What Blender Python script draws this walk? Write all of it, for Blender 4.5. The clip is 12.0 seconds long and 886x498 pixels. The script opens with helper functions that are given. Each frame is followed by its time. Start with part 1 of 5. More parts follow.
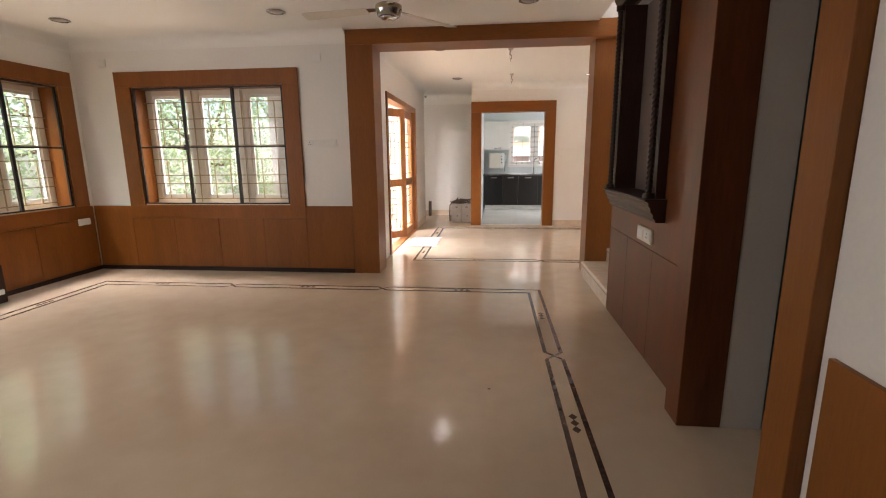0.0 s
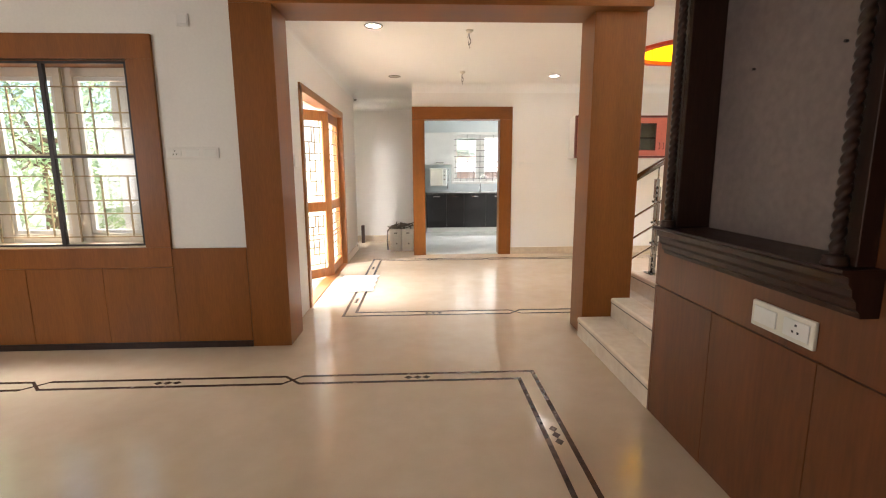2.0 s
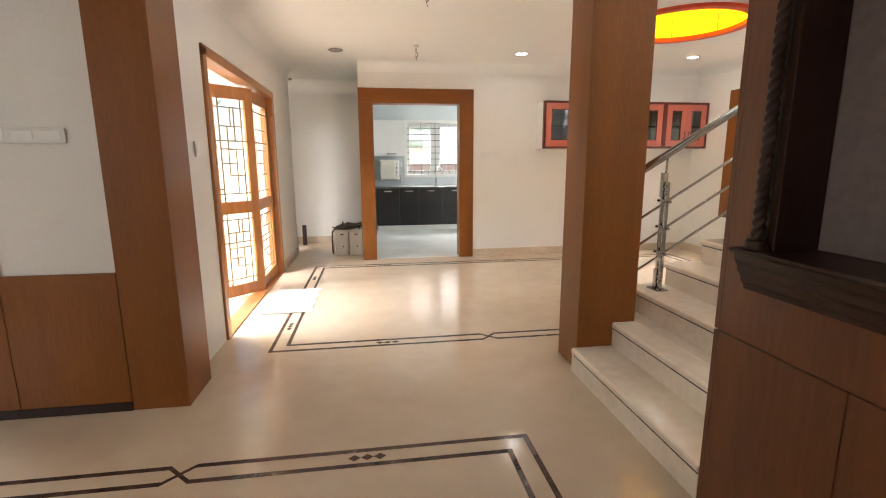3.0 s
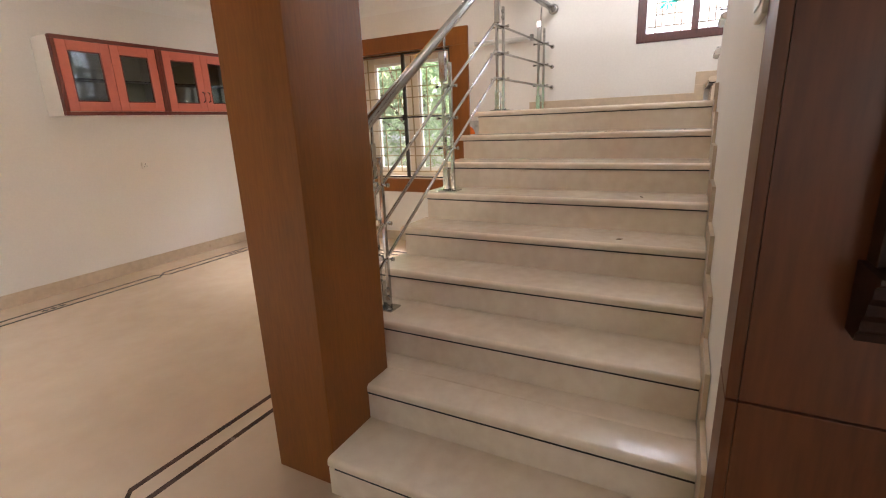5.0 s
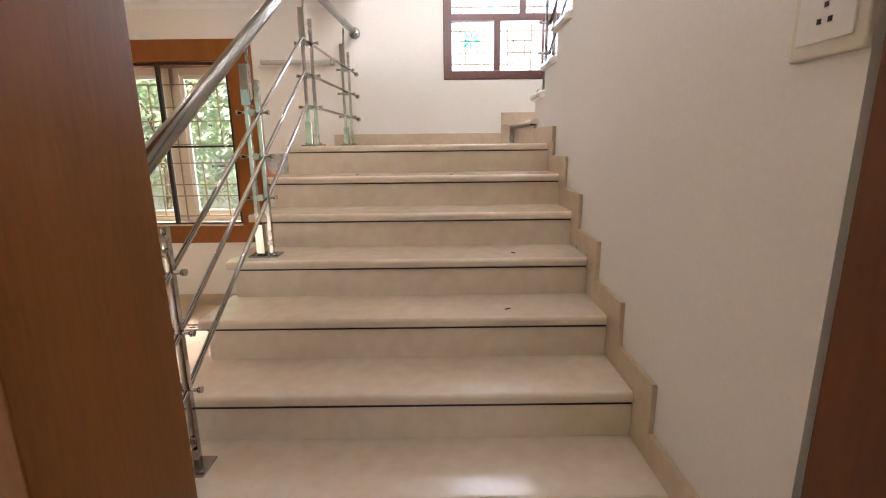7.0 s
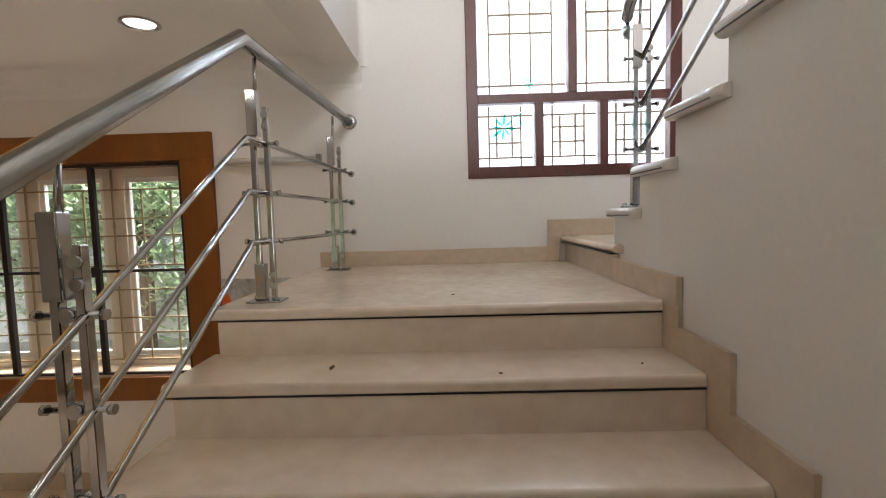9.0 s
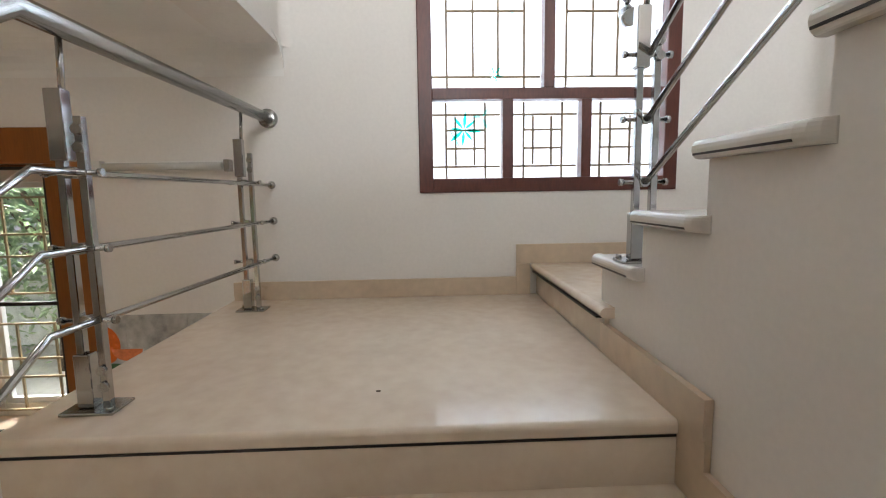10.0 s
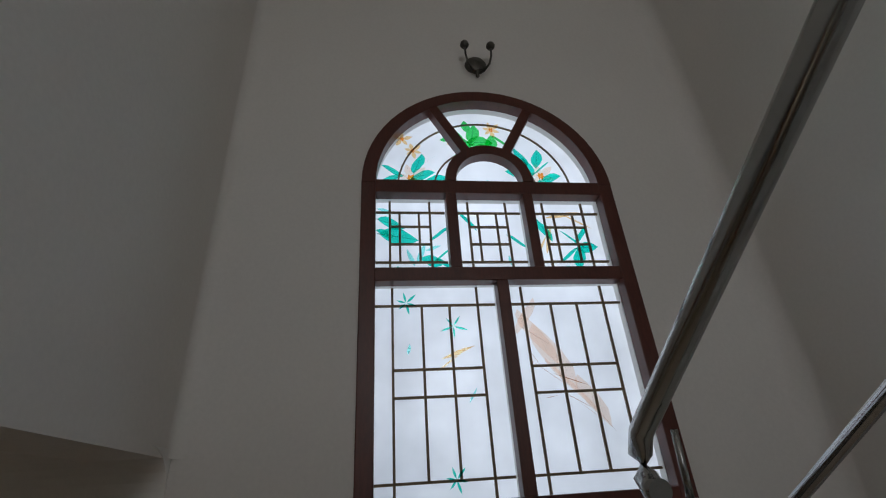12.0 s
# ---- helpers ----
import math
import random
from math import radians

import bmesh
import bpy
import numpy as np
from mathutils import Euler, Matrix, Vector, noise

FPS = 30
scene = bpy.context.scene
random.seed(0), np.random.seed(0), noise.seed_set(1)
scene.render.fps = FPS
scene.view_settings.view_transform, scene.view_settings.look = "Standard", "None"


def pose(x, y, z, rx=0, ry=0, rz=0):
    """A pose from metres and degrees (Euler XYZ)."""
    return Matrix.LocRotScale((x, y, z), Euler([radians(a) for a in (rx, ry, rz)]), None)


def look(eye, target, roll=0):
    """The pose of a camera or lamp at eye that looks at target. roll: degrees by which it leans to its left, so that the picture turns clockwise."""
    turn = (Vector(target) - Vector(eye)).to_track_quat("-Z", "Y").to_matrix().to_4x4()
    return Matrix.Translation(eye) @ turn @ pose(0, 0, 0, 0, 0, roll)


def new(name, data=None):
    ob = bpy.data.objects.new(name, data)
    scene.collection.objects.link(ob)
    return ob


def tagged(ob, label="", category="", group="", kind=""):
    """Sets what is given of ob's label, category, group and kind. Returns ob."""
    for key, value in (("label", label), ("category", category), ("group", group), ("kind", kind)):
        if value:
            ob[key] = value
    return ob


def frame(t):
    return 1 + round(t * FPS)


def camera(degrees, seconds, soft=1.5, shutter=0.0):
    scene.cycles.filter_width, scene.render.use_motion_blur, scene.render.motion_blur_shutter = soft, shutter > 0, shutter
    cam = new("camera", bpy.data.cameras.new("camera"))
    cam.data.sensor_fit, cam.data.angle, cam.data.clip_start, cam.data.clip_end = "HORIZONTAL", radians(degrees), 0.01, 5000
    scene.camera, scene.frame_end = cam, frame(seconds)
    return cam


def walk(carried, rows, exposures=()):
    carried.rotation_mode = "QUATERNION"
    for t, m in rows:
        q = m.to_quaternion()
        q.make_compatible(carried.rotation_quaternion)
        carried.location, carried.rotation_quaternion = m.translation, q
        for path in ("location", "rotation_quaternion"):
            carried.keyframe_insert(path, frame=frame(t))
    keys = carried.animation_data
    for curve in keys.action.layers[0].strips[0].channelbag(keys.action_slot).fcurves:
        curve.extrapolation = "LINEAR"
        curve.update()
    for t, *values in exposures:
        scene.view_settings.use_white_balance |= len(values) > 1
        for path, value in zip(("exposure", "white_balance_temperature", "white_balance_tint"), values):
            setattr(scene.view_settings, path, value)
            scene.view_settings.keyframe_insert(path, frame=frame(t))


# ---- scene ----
cam = camera(87.3, 12.0, soft=1.1)
PATH = [
    (0, (0.86, 2.08, 1.314), (0.656, 4.031, 0.922), -0.5),
    (0.5, (0.743, 2.43, 1.336), (0.66, 4.4, 0.999), -0.9),
    (1, (0.72, 2.855, 1.321), (0.652, 4.829, 1.009), -0.6),
    (1.5, (0.691, 3.261, 1.312), (0.675, 5.237, 1.005), -0.5),
    (2, (0.626, 3.692, 1.327), (0.71, 5.663, 0.995), -0.3),
    (2.5, (0.598, 4.142, 1.317), (0.749, 6.104, 0.962), 0.1),
    (2.7, (0.614, 4.322, 1.322), (0.801, 6.28, 0.962), -0.0),
    (4.3, (0.715, 5.776, 1.324), (1.942, 7.297, 0.899), -2.3),
    (4.5, (0.724, 5.924, 1.314), (2.124, 7.28, 0.865), -2.5),
    (4.8, (0.767, 6.089, 1.318), (2.384, 7.156, 0.819), -2.3),
    (5, (0.795, 6.174, 1.331), (2.502, 7.074, 0.805), -2.3),
    (5.5, (0.934, 6.362, 1.32), (2.79, 6.848, 0.755), -1.9),
    (6, (1.075, 6.536, 1.334), (2.984, 6.713, 0.762), -1.8),
    (6.5, (1.174, 6.621, 1.384), (3.102, 6.644, 0.852), -1.1),
    (6.7, (1.23, 6.645, 1.39), (3.167, 6.648, 0.891), -0.8),
    (8.3, (2.063, 6.712, 1.506), (4.057, 6.738, 1.355), -2.3),
    (8.5, (2.214, 6.766, 1.552), (4.21, 6.774, 1.425), -2.4),
    (9, (2.495, 6.745, 1.689), (4.489, 6.789, 1.546), -1.6),
    (9.5, (2.724, 6.673, 1.804), (4.715, 6.699, 1.614), -0.8),
    (10, (3.044, 6.621, 1.901), (5.028, 6.545, 1.665), -0.9),
    (10.5, (3.219, 6.59, 2.117), (5.202, 6.431, 1.918), -0.5),
    (11, (3.353, 6.535, 2.199), (5.336, 6.36, 2.394), -1.2),
    (11.5, (3.394, 6.499, 2.326), (5.264, 6.320, 3.009), -2.1),
    (12, (3.478, 6.537, 2.416), (5.223, 6.283, 3.358), -4.0),
]
EXPOSURES = [(0.0, 1.15, 6450, 18), (1.2, 1.55, 6400, 16), (2.5, 1.48, 6250, 12), (4.5, 0.9, 6250, 13), (5.5, 1.0, 6400, 20), (6.5, 1.12, 6400, 19), (8.5, 0.1, 6300, 13),
             (9.5, 0.1, 6200, 12), (10.4, -0.2, 6100, 10), (11.0, -1.6, 6050, 10), (11.5, -2.35, 6050, 10), (12.0, -2.5, 6150, 11)]
walk(cam, [(t, look(eye, target, roll)) for t, eye, target, roll in PATH], EXPOSURES)

# ---- world, sun, the sky's light at the openings, and added fill lamps ----
world = bpy.data.worlds.new("sky")
scene.world = world
world.use_nodes = True
wn = world.node_tree
sky = wn.nodes.new("ShaderNodeTexSky")
sky.sky_type, sky.sun_disc = "NISHITA", False
sky.sun_elevation, sky.sun_rotation = radians(58), radians(200)
wn.links.new(sky.outputs[0], wn.nodes["Background"].inputs[0])
wn.nodes["Background"].inputs[1].default_value = 0.13
sun = new("sun", bpy.data.lights.new("sun", "SUN"))
sun.data.energy, sun.data.angle, sun.data.color = 2.4, radians(20), (1, 0.96, 0.90)
sun.matrix_world = look((0, 0, 20), (0.35, 0.9, 18.4))


def area_lamp(name, eye, target, w, h, watts, colour=(1, 0.98, 0.95)):
    lamp = new(name, bpy.data.lights.new(name, "AREA"))
    lamp.data.shape, lamp.data.size, lamp.data.size_y = "RECTANGLE", w, h
    lamp.data.energy, lamp.data.color = watts, colour
    lamp.matrix_world = look(eye, target)
    return lamp


area_lamp("skylight_living_north", (-2.3, 8.6, 4.7), (-2.2, 6.4, 0.4), 3.2, 1.6, 420)
area_lamp("skylight_living_west", (-5.4, 6.0, 4.7), (-3.0, 5.9, 0.4), 3.2, 1.6, 500)
area_lamp("skylight_door", (-1.9, 9.3, 4.0), (0.8, 9.2, 0.3), 2.4, 1.8, 210)
area_lamp("skylight_dining_east", (6.9, 9.4, 3.6), (3.4, 9.3, 0.3), 2.4, 1.1, 600)
area_lamp("skylight_kitchen", (1.9, 15.6, 3.5), (1.8, 13.2, 0.6), 2.4, 1.2, 600)
# fill added to brighten the kitchen, no window known on that side
area_lamp("fill_kitchen_east", (4.58, 12.8, 1.6), (1.5, 12.6, 0.9), 1.5, 1.1, 22)
area_lamp("skylight_stair", (6.25, 6.0, 3.4), (5.3, 6.0, 3.1), 1.8, 3.2, 140, (0.92, 0.96, 1))
# added fill for the living room's east side, from an invented window
area_lamp("fill_living_west", (-3.85, 3.6, 1.44), (0.0, 3.6, 1.2), 1.9, 1.25, 20)
# no window known up here: fill added to brighten stairs and landing
area_lamp("fill_upper_hall", (-1.15, 6.0, 4.5), (4.0, 6.0, 2.4), 2.1, 1.6, 65)
for lx, ly in ((0.2, 8.17), (2.465, 10.36), (4.68, 10.27), (4.69, 8.17), (2.47, 8.17)):
    lamp = new("downlight_beam", bpy.data.lights.new("downlight_beam", "AREA"))
    lamp.data.shape, lamp.data.size, lamp.data.energy, lamp.data.color = "DISK", 0.10, 0.8, (1, 0.97, 0.9)
    lamp.matrix_world = pose(lx, ly, 2.605)


# ---- materials ----
def material(name, colour, rough=0.5, metal=0.0, vary=0.12, scale=3.0, fine=40.0, bump=0.0, stretch=(1, 1, 1), second=None, coat=0.0, random_value=0.0, rough_vary=0.1, gloss=0.5):
    """A surface with slow and fine variation of colour, gloss and relief."""
    m = bpy.data.materials.new(name)
    m.use_nodes = True
    nt = m.node_tree
    b = nt.nodes["Principled BSDF"]
    tc = nt.nodes.new("ShaderNodeTexCoord")
    mp = nt.nodes.new("ShaderNodeMapping")
    mp.inputs["Scale"].default_value = stretch
    nt.links.new(tc.outputs["Object"], mp.inputs[0])
    slow, quick = nt.nodes.new("ShaderNodeTexNoise"), nt.nodes.new("ShaderNodeTexNoise")
    slow.inputs["Scale"].default_value, quick.inputs["Scale"].default_value = scale, fine
    slow.inputs["Detail"].default_value, quick.inputs["Detail"].default_value = 4, 5
    for n in (slow, quick):
        nt.links.new(mp.outputs[0], n.inputs["Vector"])
    add = nt.nodes.new("ShaderNodeMath")
    add.operation = "MULTIPLY_ADD"
    add.inputs[1].default_value = 0.45
    nt.links.new(quick.outputs[0], add.inputs[0])
    half = nt.nodes.new("ShaderNodeMath")
    half.operation = "MULTIPLY"
    half.inputs[1].default_value = 0.55
    nt.links.new(slow.outputs[0], half.inputs[0])
    nt.links.new(half.outputs[0], add.inputs[2])
    ramp = nt.nodes.new("ShaderNodeValToRGB")
    lo = tuple(max(0, c * (1 - vary)) for c in colour)
    hi = second or tuple(min(1, c * (1 + vary)) for c in colour)
    ramp.color_ramp.elements[0].position, ramp.color_ramp.elements[1].position = 0.34, 0.66
    ramp.color_ramp.elements[0].color, ramp.color_ramp.elements[1].color = (*lo, 1), (*hi, 1)
    nt.links.new(add.outputs[0], ramp.inputs[0])
    out = ramp.outputs[0]
    if random_value:
        info, hsv, rng = nt.nodes.new("ShaderNodeObjectInfo"), nt.nodes.new("ShaderNodeHueSaturation"), nt.nodes.new("ShaderNodeMapRange")
        rng.inputs[3].default_value, rng.inputs[4].default_value = 1 - random_value, 1 + random_value
        nt.links.new(info.outputs["Random"], rng.inputs[0])
        nt.links.new(rng.outputs[0], hsv.inputs["Value"])
        nt.links.new(out, hsv.inputs["Color"])
        out = hsv.outputs[0]
    nt.links.new(out, b.inputs["Base Color"])
    b.inputs["Metallic"].default_value = metal
    rr = nt.nodes.new("ShaderNodeMapRange")
    rr.inputs[3].default_value, rr.inputs[4].default_value = max(0.02, rough - rough_vary), min(1, rough + rough_vary)
    nt.links.new(add.outputs[0], rr.inputs[0])
    nt.links.new(rr.outputs[0], b.inputs["Roughness"])
    b.inputs["Specular IOR Level"].default_value = gloss
    b.inputs["Coat Weight"].default_value = coat
    b.inputs["Coat Roughness"].default_value = 0.08
    if bump:
        bp = nt.nodes.new("ShaderNodeBump")
        bp.inputs["Strength"].default_value, bp.inputs["Distance"].default_value = bump, 0.004
        nt.links.new(add.outputs[0], bp.inputs["Height"])
        nt.links.new(bp.outputs[0], b.inputs["Normal"])
    return m


def glass_material(name, colour=(1, 1, 1), rough=0.0):
    """A thin pane: mostly see-through, with a weak mirror on it."""
    m = bpy.data.materials.new(name)
    m.use_nodes = True
    nt = m.node_tree
    nt.nodes.remove(nt.nodes["Principled BSDF"])
    a, g, mix = (nt.nodes.new("ShaderNode" + k) for k in ("BsdfTransparent", "BsdfGlossy", "MixShader"))
    mix.inputs[0].default_value = 0.05
    a.inputs[0].default_value = (*colour, 1)
    g.inputs["Roughness"].default_value = rough
    nt.links.new(a.outputs[0], mix.inputs[1])
    nt.links.new(g.outputs[0], mix.inputs[2])
    nt.links.new(mix.outputs[0], nt.nodes["Material Output"].inputs[0])
    return m


def frosted_material(name, colour):
    """Milky glass or glass paint that scatters the daylight through."""
    m = bpy.data.materials.new(name)
    m.use_nodes = True
    nt = m.node_tree
    nt.nodes.remove(nt.nodes["Principled BSDF"])
    tl, gl, mix = (nt.nodes.new("ShaderNode" + k) for k in ("BsdfTranslucent", "BsdfGlossy", "MixShader"))
    tc, nz, rp = nt.nodes.new("ShaderNodeTexCoord"), nt.nodes.new("ShaderNodeTexNoise"), nt.nodes.new("ShaderNodeValToRGB")
    nz.inputs["Scale"].default_value, nz.inputs["Detail"].default_value = 5, 3
    rp.color_ramp.elements[0].position, rp.color_ramp.elements[1].position = 0.3, 0.7
    rp.color_ramp.elements[0].color = (*(c * 0.88 for c in colour), 1)
    rp.color_ramp.elements[1].color = (*colour, 1)
    nt.links.new(tc.outputs["Object"], nz.inputs["Vector"])
    nt.links.new(nz.outputs[0], rp.inputs[0])
    nt.links.new(rp.outputs[0], tl.inputs[0])
    gl.inputs["Roughness"].default_value = 0.25
    mix.inputs[0].default_value = 0.05
    nt.links.new(tl.outputs[0], mix.inputs[1])
    nt.links.new(gl.outputs[0], mix.inputs[2])
    nt.links.new(mix.outputs[0], nt.nodes["Material Output"].inputs[0])
    return m


def glow_material(name, colour, strength):
    m = bpy.data.materials.new(name)
    m.use_nodes = True
    b = m.node_tree.nodes["Principled BSDF"]
    b.inputs["Base Color"].default_value = (*colour, 1)
    b.inputs["Emission Color"].default_value = (*colour, 1)
    b.inputs["Emission Strength"].default_value = strength
    return m


PLASTER = material("cream plaster", (0.80, 0.775, 0.735), 0.75, vary=0.035, scale=1.2, fine=60, bump=0.12)
CEILING = material("white ceiling paint", (0.84, 0.83, 0.80), 0.8, vary=0.02, scale=0.8, fine=50, bump=0.03)
MARBLE = material("polished cream marble", (0.61, 0.475, 0.34), 0.13, vary=0.04, scale=1.1, fine=6, second=(0.665, 0.54, 0.405), bump=0.04, rough_vary=0.06)
STEP_MARBLE = material("honed cream marble steps", (0.77, 0.635, 0.50), 0.20, vary=0.06, scale=2.4, fine=18, second=(0.84, 0.735, 0.605), coat=0.3, bump=0.03)
# upper treads: the window's light put into the marble as a paler colour
LIT_MARBLE = material("marble steps paled by window light", (0.70, 0.67, 0.62), 0.22, vary=0.06, scale=2, fine=14, coat=0.2)
SKIRT = material("beige marble skirting", (0.60, 0.48, 0.35), 0.3, vary=0.12, scale=3, fine=20)
INLAY = material("dark veined marble inlay", (0.035, 0.016, 0.012), 0.25, vary=0.5, scale=9, fine=40, second=(0.12, 0.07, 0.05))
BLACK_LINE = material("black stone strip", (0.02, 0.016, 0.015), 0.35, vary=0.4, scale=12)
WOOD = material("orange brown veneer", (0.235, 0.080, 0.014), 0.40, gloss=0.3, vary=0.17, scale=1.3, fine=26, stretch=(5, 5, 0.5), bump=0.03, coat=0.05)
WOOD_H = material("orange brown veneer laid flat", (0.235, 0.080, 0.014), 0.40, gloss=0.3, vary=0.17, scale=1.3, fine=26, stretch=(0.5, 5, 5), bump=0.03, coat=0.05)
WOOD_DARK = material("dark stained wood", (0.030, 0.012, 0.007), 0.42, gloss=0.3, vary=0.35, scale=2, fine=18, stretch=(5, 5, 0.6), bump=0.06)
WOOD_MID = material("mid brown veneer", (0.135, 0.044, 0.014), 0.42, gloss=0.4, vary=0.3, scale=1.6, fine=14, stretch=(4, 4, 0.5), bump=0.03, coat=0.03)
NICHE_BACK = material("grey mauve niche board", (0.17, 0.13, 0.115), 0.5, gloss=0.35, vary=0.2, scale=1.5, fine=30)
TEAK = material("varnished teak", (0.42, 0.17, 0.05), 0.33, vary=0.22, scale=2.2, fine=18, stretch=(6, 6, 0.5), coat=0.2)
RED_WOOD = material("red brown window frame", (0.10, 0.026, 0.016), 0.4, vary=0.25, scale=3, fine=25, stretch=(4, 4, 1))
STEEL = material("brushed stainless steel", (0.40, 0.40, 0.39), 0.22, 1.0, vary=0.08, scale=6, fine=60)
CHROME = material("polished stainless steel", (0.47, 0.47, 0.465), 0.09, 1.0, vary=0.05, scale=6, fine=60, rough_vary=0.04)
IRON = material("black iron bar", (0.022, 0.014, 0.011), 0.45, 0.2, vary=0.3, scale=12)
GOLD = material("gold painted grille", (0.36, 0.28, 0.16), 0.4, 0.3, vary=0.2, scale=14)
BRONZE = material("dark brass glazing bar", (0.32, 0.23, 0.12), 0.45, 0.4, vary=0.2, scale=14)
UPVC = material("cream window frame", (0.72, 0.66, 0.56), 0.4, vary=0.05, scale=4)
GREY_PAINT = material("blue grey kitchen paint", (0.64, 0.69, 0.69), 0.6, vary=0.05, scale=1.5)
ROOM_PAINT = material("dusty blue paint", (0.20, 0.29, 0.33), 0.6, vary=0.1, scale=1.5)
WHITE = material("white plastic", (0.78, 0.77, 0.73), 0.35, vary=0.04, scale=6)
IVORY = material("ivory plastic", (0.72, 0.68, 0.58), 0.4, vary=0.05, scale=6)
BLACK_LAMINATE = material("black laminate", (0.012, 0.011, 0.011), 0.3, vary=0.3, scale=3)
CLEAR = glass_material("clear window glass")
DARK_GLASS = glass_material("smoked cabinet glass", (0.72, 0.75, 0.71))
FROST = frosted_material("milky window glass", (0.90, 0.92, 0.95))


# ---- building helpers ----
ORIGIN = {}


def bx(bm, a, b, place=None, bevel=0.0):
    """A box from corner a to corner b, both moved by place(u, d, z)."""
    lo, hi = [min(p, q) for p, q in zip(a, b)], [max(p, q) for p, q in zip(a, b)]
    vs = []
    for z in (lo[2], hi[2]):
        for u, d in ((lo[0], lo[1]), (hi[0], lo[1]), (hi[0], hi[1]), (lo[0], hi[1])):
            vs.append(bm.verts.new(place(u, d, z) if place else (u, d, z)))
    fs = [bm.faces.new([vs[i] for i in f]) for f in ((3, 2, 1, 0), (4, 5, 6, 7), (0, 1, 5, 4), (1, 2, 6, 5), (2, 3, 7, 6), (3, 0, 4, 7))]
    if bevel:
        es = list({e for f in fs for e in f.edges})
        bmesh.ops.bevel(bm, geom=es, offset=bevel, segments=2, affect="EDGES", profile=0.5)
    return bm


def box(a, b, place=None, bevel=0.0):
    return bx(bmesh.new(), a, b, place, bevel)


def tube(bm, a, b, r, seg=12, r2=None, caps=True):
    a, b = Vector(a), Vector(b)
    q = (b - a).to_track_quat("Z", "Y")
    r2 = r if r2 is None else r2
    rings = []
    for p, rad in ((a, r), (b, r2)):
        rings.append([bm.verts.new(p + q @ Vector((rad * math.cos(k * math.tau / seg), rad * math.sin(k * math.tau / seg), 0))) for k in range(seg)])
    for k in range(seg):
        f = bm.faces.new((rings[0][k], rings[0][(k + 1) % seg], rings[1][(k + 1) % seg], rings[1][k]))
        f.smooth = True
    if caps:
        bm.faces.new(rings[0][::-1])
        bm.faces.new(rings[1])
    return bm


def pipe(bm, points, r, seg=12):
    """A round bar along a bent line, with filled mitres."""
    pts = [Vector(p) for p in points]
    rings = []
    for i, p in enumerate(pts):
        t0 = (p - pts[i - 1]).normalized() if i else (pts[1] - p).normalized()
        t1 = (pts[i + 1] - p).normalized() if i < len(pts) - 1 else t0
        t = (t0 + t1).normalized()
        side = t.cross(Vector((0, 0, 1)))
        side = side.normalized() if side.length > 0.01 else Vector((0, 1, 0))
        up = side.cross(t).normalized()
        stretch = 1 / max(0.5, t.dot(t0))
        rings.append([bm.verts.new(p + side * r * math.cos(k * math.tau / seg) + up * r * stretch * math.sin(k * math.tau / seg)) for k in range(seg)])
    for u, v in zip(rings, rings[1:]):
        for k in range(seg):
            f = bm.faces.new((u[k], u[(k + 1) % seg], v[(k + 1) % seg], v[k]))
            f.smooth = True
    bm.faces.new(rings[0][::-1])
    bm.faces.new(rings[-1])
    return bm


def lathe(bm, profile, centre, seg=20, axis="z"):
    """A turned body from (radius, height) pairs about an axis through centre."""
    c = Vector(centre)
    rings = []
    for r, h in profile:
        ring = []
        for k in range(seg):
            ca, sa = r * math.cos(k * math.tau / seg), r * math.sin(k * math.tau / seg)
            off = {"z": (ca, sa, h), "x": (h, ca, sa), "y": (ca, h, sa)}[axis]
            ring.append(bm.verts.new(c + Vector(off)))
        rings.append(ring)
    for u, v in zip(rings, rings[1:]):
        for k in range(seg):
            f = bm.faces.new((u[k], u[(k + 1) % seg], v[(k + 1) % seg], v[k]))
            f.smooth = True
    bm.faces.new(rings[0][::-1])
    bm.faces.new(rings[-1])
    return bm


def prism(bm, outline, a, b, place):
    """An outline of (p, q) pairs drawn out from a to b; place(p, q, s) gives the point."""
    u = [bm.verts.new(place(p, q, a)) for p, q in outline]
    v = [bm.verts.new(place(p, q, b)) for p, q in outline]
    n = len(outline)
    bm.faces.new(u[::-1])
    bm.faces.new(v)
    for k in range(n):
        bm.faces.new((u[k], u[(k + 1) % n], v[(k + 1) % n], v[k]))
    return bm


def finish(bm, name, mat, origin=(0, 0, 0)):
    bmesh.ops.recalc_face_normals(bm, faces=bm.faces)
    bmesh.ops.translate(bm, verts=bm.verts, vec=-Vector(origin))
    me = bpy.data.meshes.new(name)
    bm.to_mesh(me)
    bm.free()
    me.materials.append(mat)
    return me


def structure(name, bm, mat, label, category):
    ob = new(name, finish(bm, name, mat))
    ORIGIN[ob] = (0, 0, 0)
    return tagged(ob, label, category, kind="structure")


def solid(name, bm, mat, label, category, origin, group=""):
    """A thing that is one mesh."""
    ob = new(name, finish(bm, name, mat, origin))
    ob.location = origin
    ORIGIN[ob] = tuple(origin)
    return tagged(ob, label, category, group)


def thing(name, label, category, origin, group="", kind=""):
    ob = new(name)
    ob.empty_display_size = 0.1
    ob.location = origin
    ORIGIN[ob] = tuple(origin)
    return tagged(ob, label, category, group, kind)


def part(name, bm, mat, parent, label=""):
    ob = new(name, finish(bm, name, mat, ORIGIN[parent]))
    ob.parent = parent
    ORIGIN[ob] = ORIGIN[parent]
    return tagged(ob, label)


